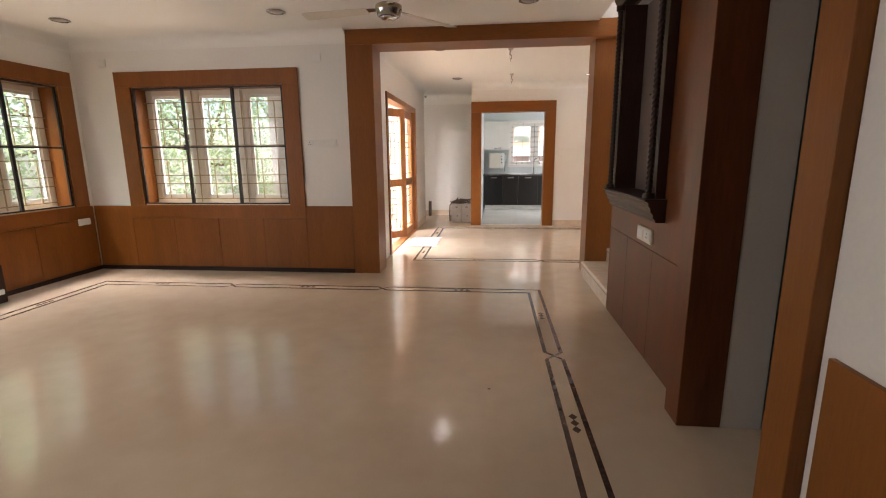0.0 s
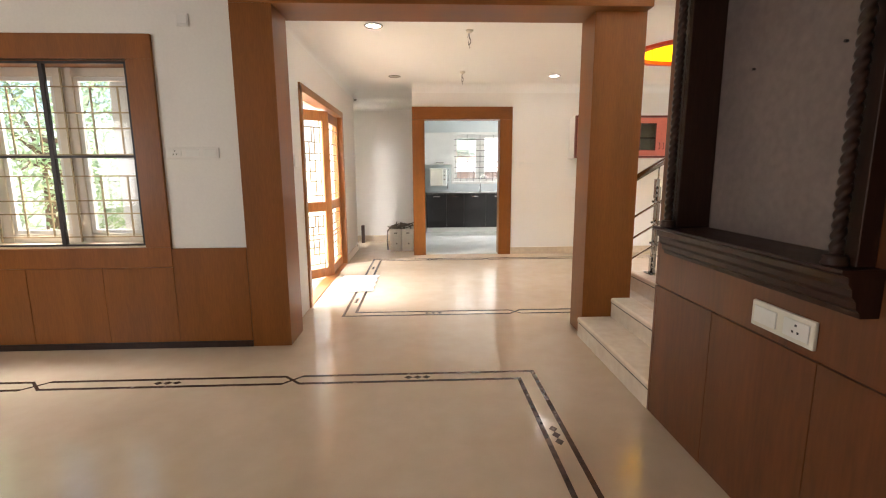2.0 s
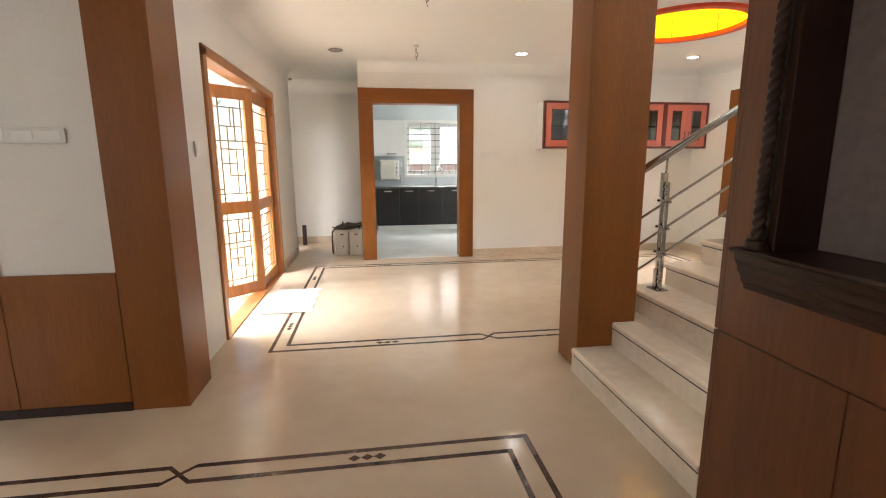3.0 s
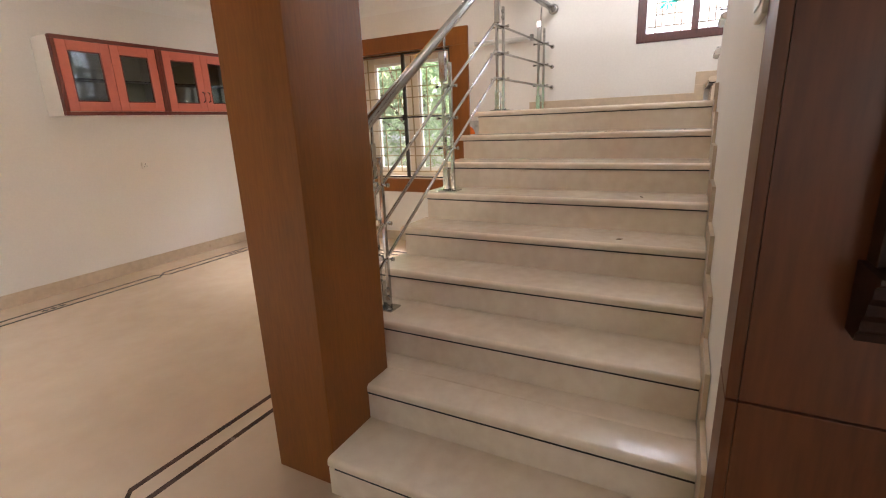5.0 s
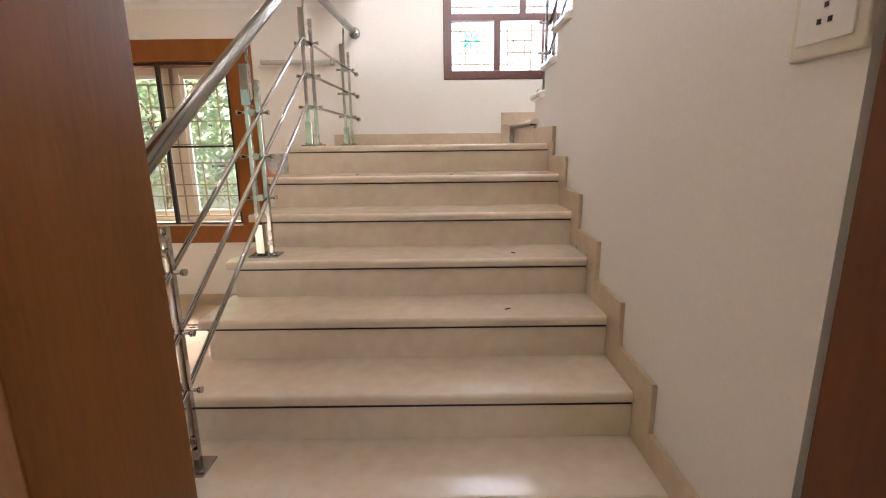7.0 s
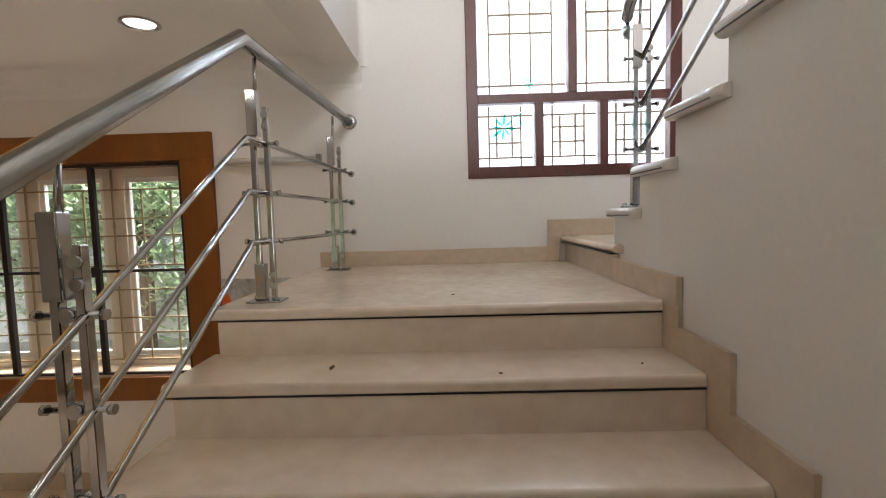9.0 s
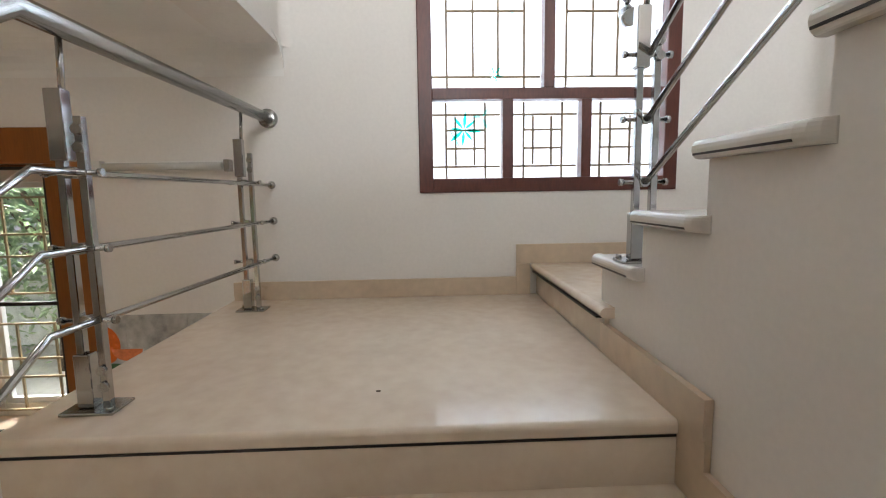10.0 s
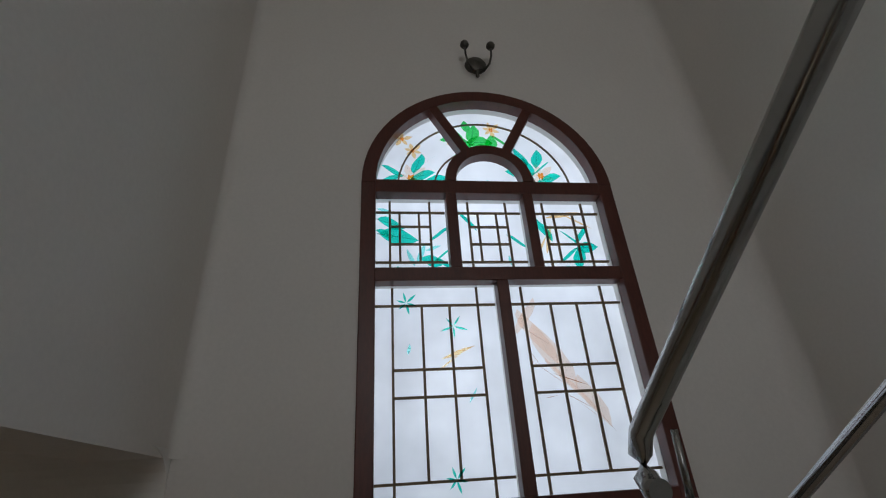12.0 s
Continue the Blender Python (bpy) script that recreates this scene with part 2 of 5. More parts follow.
def wall_boxes(bm, a0, a1, z0, z1, holes, t0, t1, place):
    """A wall along u from a0 to a1, between depths t0 and t1, with square holes (u0, u1, z0, z1)."""
    cuts = sorted({a0, a1, *[h[0] for h in holes], *[h[1] for h in holes]})
    for u0, u1 in zip(cuts, cuts[1:]):
        spans = sorted((h[2], h[3]) for h in holes if h[0] <= u0 + 1e-6 and h[1] >= u1 - 1e-6)
        z = z0
        for s0, s1 in spans:
            if s0 > z + 1e-6:
                bx(bm, (u0, t0, z), (u1, t1, s0), place)
            z = s1
        if z < z1 - 1e-6:
            bx(bm, (u0, t0, z), (u1, t1, z1), place)
    return bm


def north(y0):
    return lambda u, d, z: (u, y0 + d, z)


def west(x0):
    return lambda u, d, z: (x0 - d, u, z)


def east(x0):
    return lambda u, d, z: (x0 + d, u, z)


# ---- plan ----
WEST_X, NORTH_Y, STAIR_Y, PANEL_X = -3.88, 7.18, 6.05, 1.86
EAST_X, KITCHEN_Y, DINING_X = 5.33, 11.02, -0.50
CEIL = 2.62
RISE, TREAD, NOSE1 = 0.155, 0.267, 1.864
LANDING = 9 * RISE
PLAT_Z = 10 * RISE

# floors
structure("floor", wall_boxes(bmesh.new(), -6.2, 6.0, 0, 14.7, [], -0.12, 0.0, lambda u, d, z: (u, z, d)), MARBLE, "polished cream marble floor", "floor")

# living room walls
WIN_N = (-3.195, -1.415, 0.78, 2.10)
WIN_W = (5.15, 6.93, 0.78, 2.10)
WIN_E = (8.39, 10.13, 0.73, 2.07)
structure("wall_north", wall_boxes(bmesh.new(), WEST_X - 0.3, -0.69, 0, 3.0, [WIN_N], 0, 0.30, north(NORTH_Y)), PLASTER, "cream plastered wall of the living room", "wall")
# second west opening, unseen and made up to carry the living room fill
WIN_FILL = (2.6, 4.6, 0.78, 2.10)
structure("wall_west", wall_boxes(bmesh.new(), -0.3, NORTH_Y, 0, 3.0, [WIN_W, WIN_FILL], 0, 0.30, west(WEST_X)), PLASTER, "cream plastered wall with a grilled window", "wall")
structure("wall_south", wall_boxes(bmesh.new(), WEST_X, 4.2, 0, 3.0, [], -0.3, 0, north(0.0)), PLASTER, "cream plastered wall behind the walker", "wall")
structure("wall_living_east", wall_boxes(bmesh.new(), 0.0, 3.50, 0, 3.0, [], 0, 0.25, east(1.86)), PLASTER, "cream plastered wall above brown wainscot", "wall")
structure("wall_side_room_end", box((1.90, 4.266, 0), (2.172, 4.44, 3.0)), PLASTER, "plastered end of the panelled wall", "wall")
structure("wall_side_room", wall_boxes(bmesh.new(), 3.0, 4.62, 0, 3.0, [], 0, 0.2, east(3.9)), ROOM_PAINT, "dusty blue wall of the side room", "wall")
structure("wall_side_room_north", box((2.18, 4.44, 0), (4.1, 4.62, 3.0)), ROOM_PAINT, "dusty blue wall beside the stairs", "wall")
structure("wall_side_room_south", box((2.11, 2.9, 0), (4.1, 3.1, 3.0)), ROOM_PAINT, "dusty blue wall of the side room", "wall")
structure("ceiling_living", box((WEST_X - 0.3, -0.3, CEIL), (1.90, NORTH_Y + 0.0, CEIL + 0.3)), CEILING, "white painted ceiling", "ceiling")
structure("ceiling_side_room", box((1.90, 2.9, 2.64), (4.1, 4.62, 2.9)), CEILING, "white painted ceiling of the side room", "ceiling")

# dining room and kitchen walls
DOOR_W = (8.22, 10.40, 0.0, 2.10)
structure("wall_dining_west", wall_boxes(bmesh.new(), 7.50, 11.65, 0, 3.0, [DOOR_W], 0, 0.26, west(DINING_X)), PLASTER, "cream plastered wall with a teak door", "wall")
structure("wall_recess", wall_boxes(bmesh.new(), -1.3, 0.48, 0, 3.0, [], 0, 0.2, north(12.60)), PLASTER, "cream plastered back of the recess", "wall")
structure("wall_recess_west", box((-1.1, 11.65, 0), (-0.9, 12.6, 3.0)), PLASTER, "cream plastered side of the recess", "wall")
structure("wall_kitchen", wall_boxes(bmesh.new(), 0.48, EAST_X + 0.3, 0, 3.0, [(0.60, 1.90, 0, 2.16)], 0, 0.18, north(KITCHEN_Y)), PLASTER, "cream plastered wall with the kitchen doorway", "wall")
structure("wall_kitchen_west", box((0.48, 11.20, 0), (0.66, 14.5, 3.0)), GREY_PAINT, "blue grey kitchen side wall", "wall")
structure("wall_kitchen_north", wall_boxes(bmesh.new(), 0.48, 4.8, 0, 3.0, [(1.35, 2.53, 1.09, 2.12)], 0, 0.2, north(14.40)), GREY_PAINT, "blue grey tiled kitchen wall", "wall")
# hole in this wall is made up, out of view, for the kitchen fill
structure("wall_kitchen_east", wall_boxes(bmesh.new(), 11.20, 14.4, 0, 3.0, [(12.05, 13.55, 1.05, 2.15)], 0, 0.2, east(4.6)), GREY_PAINT, "blue grey kitchen side wall", "wall")
structure("ceiling_kitchen", box((0.48, 11.2, 2.50), (4.8, 14.6, 2.8)), CEILING, "white kitchen ceiling", "ceiling")
structure("floor_kitchen", box((0.66, 11.06, 0.0), (4.6, 14.4, 0.006)), material("pale grey kitchen tile", (0.62, 0.62, 0.58), 0.2, vary=0.06, scale=2), "pale grey kitchen floor tiles", "floor")
RING_C, RING_R = (3.62, 8.99), 0.58
bm = wall_boxes(bmesh.new(), -1.3, EAST_X, 7.50, 12.8, [(RING_C[0] - 0.7, RING_C[0] + 0.7, RING_C[1] - 0.7, RING_C[1] + 0.7)], CEIL, CEIL + 0.3, lambda u, d, z: (u, z, d))
for k in range(48):
    a0, a1 = k * math.tau / 48, (k + 1) * math.tau / 48
    quad = []
    for a, r in ((a0, 1), (a1, 1), (a1, 0), (a0, 0)):
        rad = 0.7 / max(abs(math.cos(a)), abs(math.sin(a))) if r else RING_R
        quad.append((RING_C[0] + rad * math.cos(a), RING_C[1] + rad * math.sin(a)))
    prism(bm, quad, CEIL, CEIL + 0.3, lambda p, q, s: (p, q, s))
structure("ceiling_dining", bm, CEILING, "white painted dining ceiling with a round recess", "ceiling")
bx_top = lathe(bmesh.new(), [(0.01, 0.0), (RING_R + 0.05, 0.0), (RING_R + 0.05, 0.05), (0.01, 0.05)], (*RING_C, CEIL + 0.302), 48)
structure("ceiling_recess_top", bx_top, CEILING, "white top of the round ceiling recess", "ceiling")

# the wall of the stair window, arched opening
AW0, AW1, AZ0, AZS = 5.373, 6.642, 1.906, 3.78
AC, AR = (AW0 + AW1) / 2, (AW1 - AW0) / 2
bm = wall_boxes(bmesh.new(), 4.5, 11.3, 0, 5.9, [WIN_E, (AW0, AW1, AZ0, AZS + AR)], 0, 0.28, east(EAST_X))
arc = [(AC + AR * math.cos(a), AZS + AR * math.sin(a)) for a in [math.pi * k / 28 for k in range(29)]]
for (p0, q0), (p1, q1) in zip(arc, arc[1:]):
    prism(bm, [(p0, q0), (p1, q1), (p1, AZS + AR), (p0, AZS + AR)][:4] if abs(q0 - AZS - AR) > 1e-4 and abs(q1 - AZS - AR) > 1e-4 else [(p0, q0), (p1, q1), (p0 if abs(q0 - AZS - AR) > 1e-4 else p1, AZS + AR)], 0, 0.28, lambda p, q, s: (EAST_X + s, p, q))
structure("wall_east", bm, PLASTER, "tall cream wall with the arched stained glass window", "wall")
structure("wall_stair_south", box((1.9, 4.50, 0), (EAST_X, 4.75, 5.9)), PLASTER, "cream stairwell wall", "wall")
structure("wall_stair_upper", box((1.9, 7.27, CEIL - 0.03), (EAST_X, 7.50, 5.9)), PLASTER, "cream upper wall above the stairs", "wall")
# hall out of view; its west opening is invented for the fill lamp
structure("floor_upper_hall", box((-1.2, 4.5, CEIL + 0.301), (1.9, 7.5, 2.95)), MARBLE, "cream marble floor of the upper hall", "floor")
structure("wall_upper_hall_west", wall_boxes(bmesh.new(), 4.5, 7.5, 2.95, 5.9, [(4.9, 7.1, 3.7, 5.4)], 0, 0.2, west(-1.2)), PLASTER, "unseen upper hall wall with opening added for the fill lamp", "wall")
structure("wall_upper_hall_sides", bx(box((-1.2, 4.5, 2.95), (1.9, 4.75, 5.9)), (-1.2, 7.27, 2.95), (1.9, 7.5, 5.9)), PLASTER, "cream side walls of the upper hall", "wall")
structure("ceiling_stairwell", box((-1.5, 4.5, 5.9), (EAST_X + 0.3, 7.5, 6.1)), CEILING, "white stairwell ceiling", "ceiling")

# rounded corner where walls meet the ceiling
def cove(name, a0, a1, place, r=0.13):
    """place(s, in, down): along the wall, away from it, below the ceiling."""
    pts = [(0, 0)] + [(r - r * math.sin(k * math.pi / 16), r - r * math.cos(k * math.pi / 16)) for k in range(9)]
    pts[1], pts[-1] = (r, 0), (0, r)
    bm = prism(bmesh.new(), pts, a0, a1, lambda p, q, s: place(s, p, q))
    return structure(name, bm, CEILING, "rounded plaster cove under the ceiling", "cove")


cove("cove_living_north", WEST_X, -0.69, lambda s, i, d: (s, NORTH_Y - i, CEIL - d))
cove("cove_living_west", 0.0, NORTH_Y, lambda s, i, d: (WEST_X + i, s, CEIL - d))
cove("cove_dining_west", 7.50, 11.65, lambda s, i, d: (DINING_X + i, s, CEIL - d))
cove("cove_dining_north", 0.48, EAST_X, lambda s, i, d: (s, KITCHEN_Y - i, CEIL - d))
cove("cove_dining_east", 7.266, KITCHEN_Y, lambda s, i, d: (EAST_X - i, s, CEIL - d), 0.16)
cove("cove_recess", -0.9, 0.48, lambda s, i, d: (s, 12.60 - i, CEIL - d), 0.2)


def corner(name, x, y, sx, sy, z0, z1, r):
    """Rounded upright plaster corner filling the angle at (x, y)."""
    pts = [(0, 0)] + [(r - r * math.sin(k * math.pi / 40), r - r * math.cos(k * math.pi / 40)) for k in range(21)]
    pts[1], pts[-1] = (r, 0), (0, r)
    return structure(name, prism(bmesh.new(), pts, z0, z1, lambda p, q, s: (x + sx * p, y + sy * q, s)), PLASTER, "rounded cream plaster corner of the stairwell", "wall corner")


corner("wall_corner_stair_north", EAST_X, 7.27, -1, -1, CEIL - 0.03, 5.9, 0.05)
corner("wall_corner_stair_south", EAST_X, 4.75, -1, 1, PLAT_Z, 5.9, 0.10)


# ---- wooden portal between living and dining room ----
portal = thing("wooden_portal", "broad orange-brown veneered portal frame between the rooms", "door frame", (0.75, 7.3, 0), kind="structure")
part("leg", box((-0.69, NORTH_Y - 0.02, 0), (-0.40, 7.505, 2.47), bevel=0.003), WOOD, portal)
part("leg", box((1.90, 7.256, 0), (2.285, 7.55, 2.47), bevel=0.003), WOOD, portal)
part("beam", box((-0.69, NORTH_Y - 0.02, 2.471), (2.285, 7.552, CEIL + 0.02), bevel=0.003), WOOD_H, portal)

# kitchen doorway surround
surround = thing("door_1", "orange-brown veneered surround of the open kitchen doorway", "door frame", (1.245, KITCHEN_Y, 0), kind="structure")
part("jamb", box((0.475, KITCHEN_Y - 0.025, 0), (0.664, KITCHEN_Y + 0.19, 2.10), bevel=0.003), WOOD, surround)
part("jamb", box((1.825, KITCHEN_Y - 0.025, 0), (2.017, KITCHEN_Y + 0.19, 2.10), bevel=0.003), WOOD, surround)
part("head", box((0.475, KITCHEN_Y - 0.025, 2.101), (2.017, KITCHEN_Y + 0.19, 2.29), bevel=0.003), WOOD_H, surround)


# ---- grilled windows in deep wooden reveals ----
def grilled_window(name, label, u0, u1, z0, z1, place, frame_w=0.18, below=True, leaves=3):
    w = thing(name, label, "window", place((u0 + u1) / 2, 0, z0), kind="structure")
    dep = 0.26
    part("architrave", box((u0 - frame_w, -0.025, z1), (u1 + frame_w, 0.02, z1 + 0.165), place, 0.003), WOOD, w)
    part("architrave", box((u0 - frame_w, -0.025, z0), (u0, 0.02, z1), place, 0.003), WOOD, w)
    part("architrave", box((u1, -0.025, z0), (u1 + frame_w, 0.02, z1), place, 0.003), WOOD, w)
    if below:
        part("apron", box((u0 - frame_w, -0.025, z0 - 0.15), (u1 + frame_w, 0.02, z0), place, 0.003), WOOD, w)
    part("lining", box((u0, 0.02, z0 + 0.012), (u0 + 0.012, dep, z1 - 0.012), place), WOOD, w)
    part("lining", box((u1 - 0.012, 0.02, z0 + 0.012), (u1, dep, z1 - 0.012), place), WOOD, w)
    part("lining", box((u0, 0.02, z1 - 0.012), (u1, dep, z1), place), WOOD, w)
    part("window_sill", box((u0, 0.0, z0), (u1, dep, z0 + 0.012), place), SKIRT, w, "pale stone window sill")
    # black outer bars
    zm = z0 + (z1 - z0) * 0.5
    for k in range(1, leaves):
        u = u0 + (u1 - u0) * (k / leaves)
        part("iron_bar", box((u - 0.016, 0.0, z0 + 0.012), (u + 0.016, 0.03, z1 - 0.012), place, 0.003), IRON, w)
    part("iron_bar", box((u0 + 0.012, 0.004, zm - 0.009), (u1 - 0.012, 0.026, zm + 0.009), place, 0.002), IRON, w)
    for a, b in (((u0 + 0.0125, 0, z0 + 0.013), (u0 + 0.027, 0.02, z1 - 0.012)), ((u1 - 0.027, 0, z0 + 0.013), (u1 - 0.0125, 0.02, z1 - 0.012)),
                 ((u0 + 0.028, 0, z1 - 0.026), (u1 - 0.028, 0.02, z1 - 0.0125)), ((u0 + 0.028, 0, z0 + 0.0125), (u1 - 0.028, 0.02, z0 + 0.026))):
        part("iron_edge", box(a, b, place), IRON, w)
    part("latch", box((u0 + (u1 - u0) / leaves - 0.03, -0.012, zm - 0.035), (u0 + (u1 - u0) / leaves + 0.03, 0.0, zm + 0.03), place, 0.004), IRON, w)
    # gold inner grille
    span = z1 - z0
    for f in (0.045, 0.18, 0.255, 0.395, 0.515, 0.66, 0.745, 0.885):
        z = z0 + span * f
        part("grille_bar", box((u0 + 0.013, 0.165, z - 0.005), (u1 - 0.013, 0.177, z + 0.005), place), GOLD, w)
    nu = 3 * leaves
    for k in range(1, nu):
        u = u0 + (u1 - u0) * k / nu
        long_bar = k % 3 == 0
        for za, zb in (((z0 + 0.02, z1 - 0.02),) if long_bar else ((z0 + span * 0.045, z0 + span * 0.395), (z0 + span * 0.515, z0 + span * 0.885))):
            part("grille_bar", box((u - 0.005, 0.177, za), (u + 0.005, 0.187, zb), place), GOLD, w)
    # casements
    step = (u1 - u0 - 0.024) / leaves
    for k in range(leaves):
        a, b = u0 + 0.012 + k * step, u0 + 0.012 + (k + 1) * step
        leaf = part("casement", box((a, 0.20, z0 + 0.012), (a + 0.07, 0.25, z1 - 0.012), place, 0.003), UPVC, w)
        part("frame_bar", box((b - 0.07, 0.20, z0 + 0.012), (b, 0.25, z1 - 0.012), place, 0.003), UPVC, leaf)
        part("frame_bar", box((a + 0.07, 0.20, z1 - 0.075), (b - 0.07, 0.25, z1 - 0.012), place, 0.003), UPVC, leaf)
        part("frame_bar", box((a + 0.07, 0.20, z0 + 0.012), (b - 0.07, 0.25, z0 + 0.08), place, 0.003), UPVC, leaf)
        for p, q in ((a + 0.07, a + 0.10), (b - 0.10, b - 0.07)):
            part("sash_bar", box((p, 0.212, z0 + 0.08), (q, 0.24, z1 - 0.075), place, 0.002), WHITE, leaf)
        part("sash_bar", box((a + 0.10, 0.212, z1 - 0.105), (b - 0.10, 0.24, z1 - 0.075), place, 0.002), WHITE, leaf)
        part("sash_bar", box((a + 0.10, 0.212, z0 + 0.08), (b - 0.10, 0.24, z0 + 0.11), place, 0.002), WHITE, leaf)
        pane = part("pane", box((a + 0.10, 0.224, z0 + 0.11), (b - 0.10, 0.228, z1 - 0.105), place), CLEAR, leaf)
        pane.visible_shadow = False
    return w


grilled_window("window_1", "wide window in a brown wooden surround with black and gold grilles", *WIN_N, north(NORTH_Y))
grilled_window("window_2", "side window in a brown wooden surround with black and gold grilles", *WIN_W, west(WEST_X))
# made-up window that dresses the fill lamp's opening
grilled_window("added_window", "unseen side window added round the fill lamp, with gold grille", *WIN_FILL, west(WEST_X))
grilled_window("window_3", "dining window in a brown wooden surround with gold grille", *WIN_E, east(EAST_X), frame_w=0.20)


# ---- wainscot in the living room ----
def wainscot(name, u0, u1, top, place, joints, skips=()):
    w = thing(name, "orange-brown veneered wainscot panels with dark skirting", "wainscot", place((u0 + u1) / 2, 0, 0), kind="structure")
    marks = [u0, *joints, u1]
    for a, b in zip(marks, marks[1:]):
        t = top
        for s0, s1, st in skips:
            if a >= s0 - 1e-6 and b <= s1 + 1e-6:
                t = st
        part("panel", box((a + 0.0015, -0.02, 0.05), (b - 0.0015, 0.0, t), place, 0.002), WOOD, w)
    part("skirting", box((u0, -0.026, 0.0), (u1, 0.0, 0.048), place, 0.002), WOOD_DARK, w, "dark brown skirting strip")
    return w


wainscot("wainscot_north", WEST_X + 0.02, -0.691, 0.77, north(NORTH_Y), [-3.375, -2.85, -2.3, -1.75, -1.235], [(-3.375, -1.235, 0.628)])
wainscot("wainscot_west", 0.0, NORTH_Y - 0.03, 0.77, west(WEST_X), [1.0, 1.7, 2.42, 3.1, 3.9, 4.78, 4.97, 5.6, 6.4, 7.11], [(2.42, 4.78, 0.628), (4.97, 7.11, 0.628)])
wainscot("wainscot_east", 0.0, 3.45, 0.73, east(1.86), [1.15, 2.3], [])

# ---- panelled wall with the niche, and the opening beside it ----
NICHE = (4.95, 5.80, 1.03, 2.36)
structure("wall_panel_core", wall_boxes(bmesh.new(), 4.445, 6.02, 0, 3.0, [NICHE], 0.02, 0.14, east(PANEL_X)), PLASTER, "core of the panelled wall", "wall")
panel = thing("panelled_wall", "brown veneered wall panelling beside the stairs", "wall panel", (PANEL_X, 5.2, 0), kind="structure")
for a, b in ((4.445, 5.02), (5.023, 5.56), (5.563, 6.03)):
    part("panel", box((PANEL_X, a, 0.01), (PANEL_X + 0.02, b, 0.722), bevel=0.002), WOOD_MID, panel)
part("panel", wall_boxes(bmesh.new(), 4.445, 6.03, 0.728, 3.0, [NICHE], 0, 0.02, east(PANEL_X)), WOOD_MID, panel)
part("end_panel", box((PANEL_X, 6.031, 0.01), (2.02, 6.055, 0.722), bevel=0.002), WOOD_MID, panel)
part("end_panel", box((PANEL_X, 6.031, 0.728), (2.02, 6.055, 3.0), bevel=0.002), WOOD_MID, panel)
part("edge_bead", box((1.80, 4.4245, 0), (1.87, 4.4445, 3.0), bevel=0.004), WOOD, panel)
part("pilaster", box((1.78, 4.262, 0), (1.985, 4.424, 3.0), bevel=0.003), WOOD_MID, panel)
leg = structure("trim_side_opening", box((1.81, 3.505, 0), (2.11, 3.655, 3.0), bevel=0.003), WOOD, "brown veneered post of the side opening", "door frame")
structure("trim_side_opening_head", box((1.81, 3.655, 2.3), (1.98, 4.262, 3.0)), WOOD, "brown veneered head of the side opening", "door frame")

# ---- stairs ----
stairs = thing("staircase", "cream marble staircase with black line under each nosing", "stairs", (NOSE1, 6.75, 0), kind="structure")


def nosed(x0, x1, y0, y1, z, over_y=0.0):
    """A tread slab with a rounded front edge at x0."""
    t = 0.034
    out = [(x1, z - t), (x1, z)] + [(x0 + 0.016 - 0.016 * math.sin(k * math.pi / 12), z - 0.016 + 0.016 * math.cos(k * math.pi / 12)) for k in range(7)] + [(x0, z - t + 0.003), (x0 + 0.003, z - t)]
    return prism(bmesh.new(), out, y0, y1, lambda p, q, s: (p, s, q))


S_R, S_L = STAIR_Y + 0.018, 7.565
for n in range(1, 10):
    x0 = NOSE1 + TREAD * (n - 1)
    z = RISE * n
    left = 7.2545 if n < 2 else S_L
    x1 = x0 + TREAD + 0.03 if n < 9 else EAST_X
    if n == 2:
        part("tread", nosed(x0, 2.287, S_R, 7.2545, z), STEP_MARBLE, stairs)
        part("tread", nosed(2.287, x1, S_R, S_L, z), STEP_MARBLE, stairs)
    else:
        part("tread", nosed(x0, x1, S_R, left, z), STEP_MARBLE, stairs)
    rl = left - (0.03 if left == S_L else 0.0)
    rx = x0 + 0.005
    rl = 7.2545 if n <= 2 else rl
    part("riser", box((rx, S_R, z - RISE), (rx + 0.02, rl, z - 0.0402)), STEP_MARBLE, stairs)
    part("black_strip", box((x0 + 0.0015, S_R + 0.002, z - 0.0400), (rx + 0.012, left - 0.03, z - 0.0345)), BLACK_LINE, stairs)
for n in range(2, 10):
    x0 = NOSE1 + TREAD * (n - 1) + 0.038
    x1 = x0 + TREAD if n < 9 else EAST_X
    part("step_core", box((max(x0, 2.29) if n < 3 else x0, S_R, 0), (x1 - 0.0005, 7.528, RISE * n - 0.0345)), PLASTER, stairs, "cream plastered side of the step")

# upper flight
UN = 4.525
SIDE_Y = 6.082
PLAT = 10 * RISE
EDGE_Y = 6.095
part("platform", prism(bmesh.new(), [(4.78, PLAT - 0.034), (4.78, PLAT)] + [(EDGE_Y - 0.02 + 0.02 * math.sin(k * math.pi / 8), PLAT - 0.017 + 0.017 * math.cos(k * math.pi / 8)) for k in range(9)], 4.40, EAST_X, lambda p, q, s: (s, p, q)), STEP_MARBLE, stairs)
part("riser", box((4.44, EDGE_Y - 0.05, LANDING), (EAST_X, EDGE_Y - 0.03, PLAT - 0.042)), STEP_MARBLE, stairs)
part("black_strip", box((4.44, EDGE_Y - 0.04, PLAT - 0.0418), (EAST_X - 0.022, EDGE_Y - 0.003, PLAT - 0.0345)), BLACK_LINE, stairs)
spandrel = []
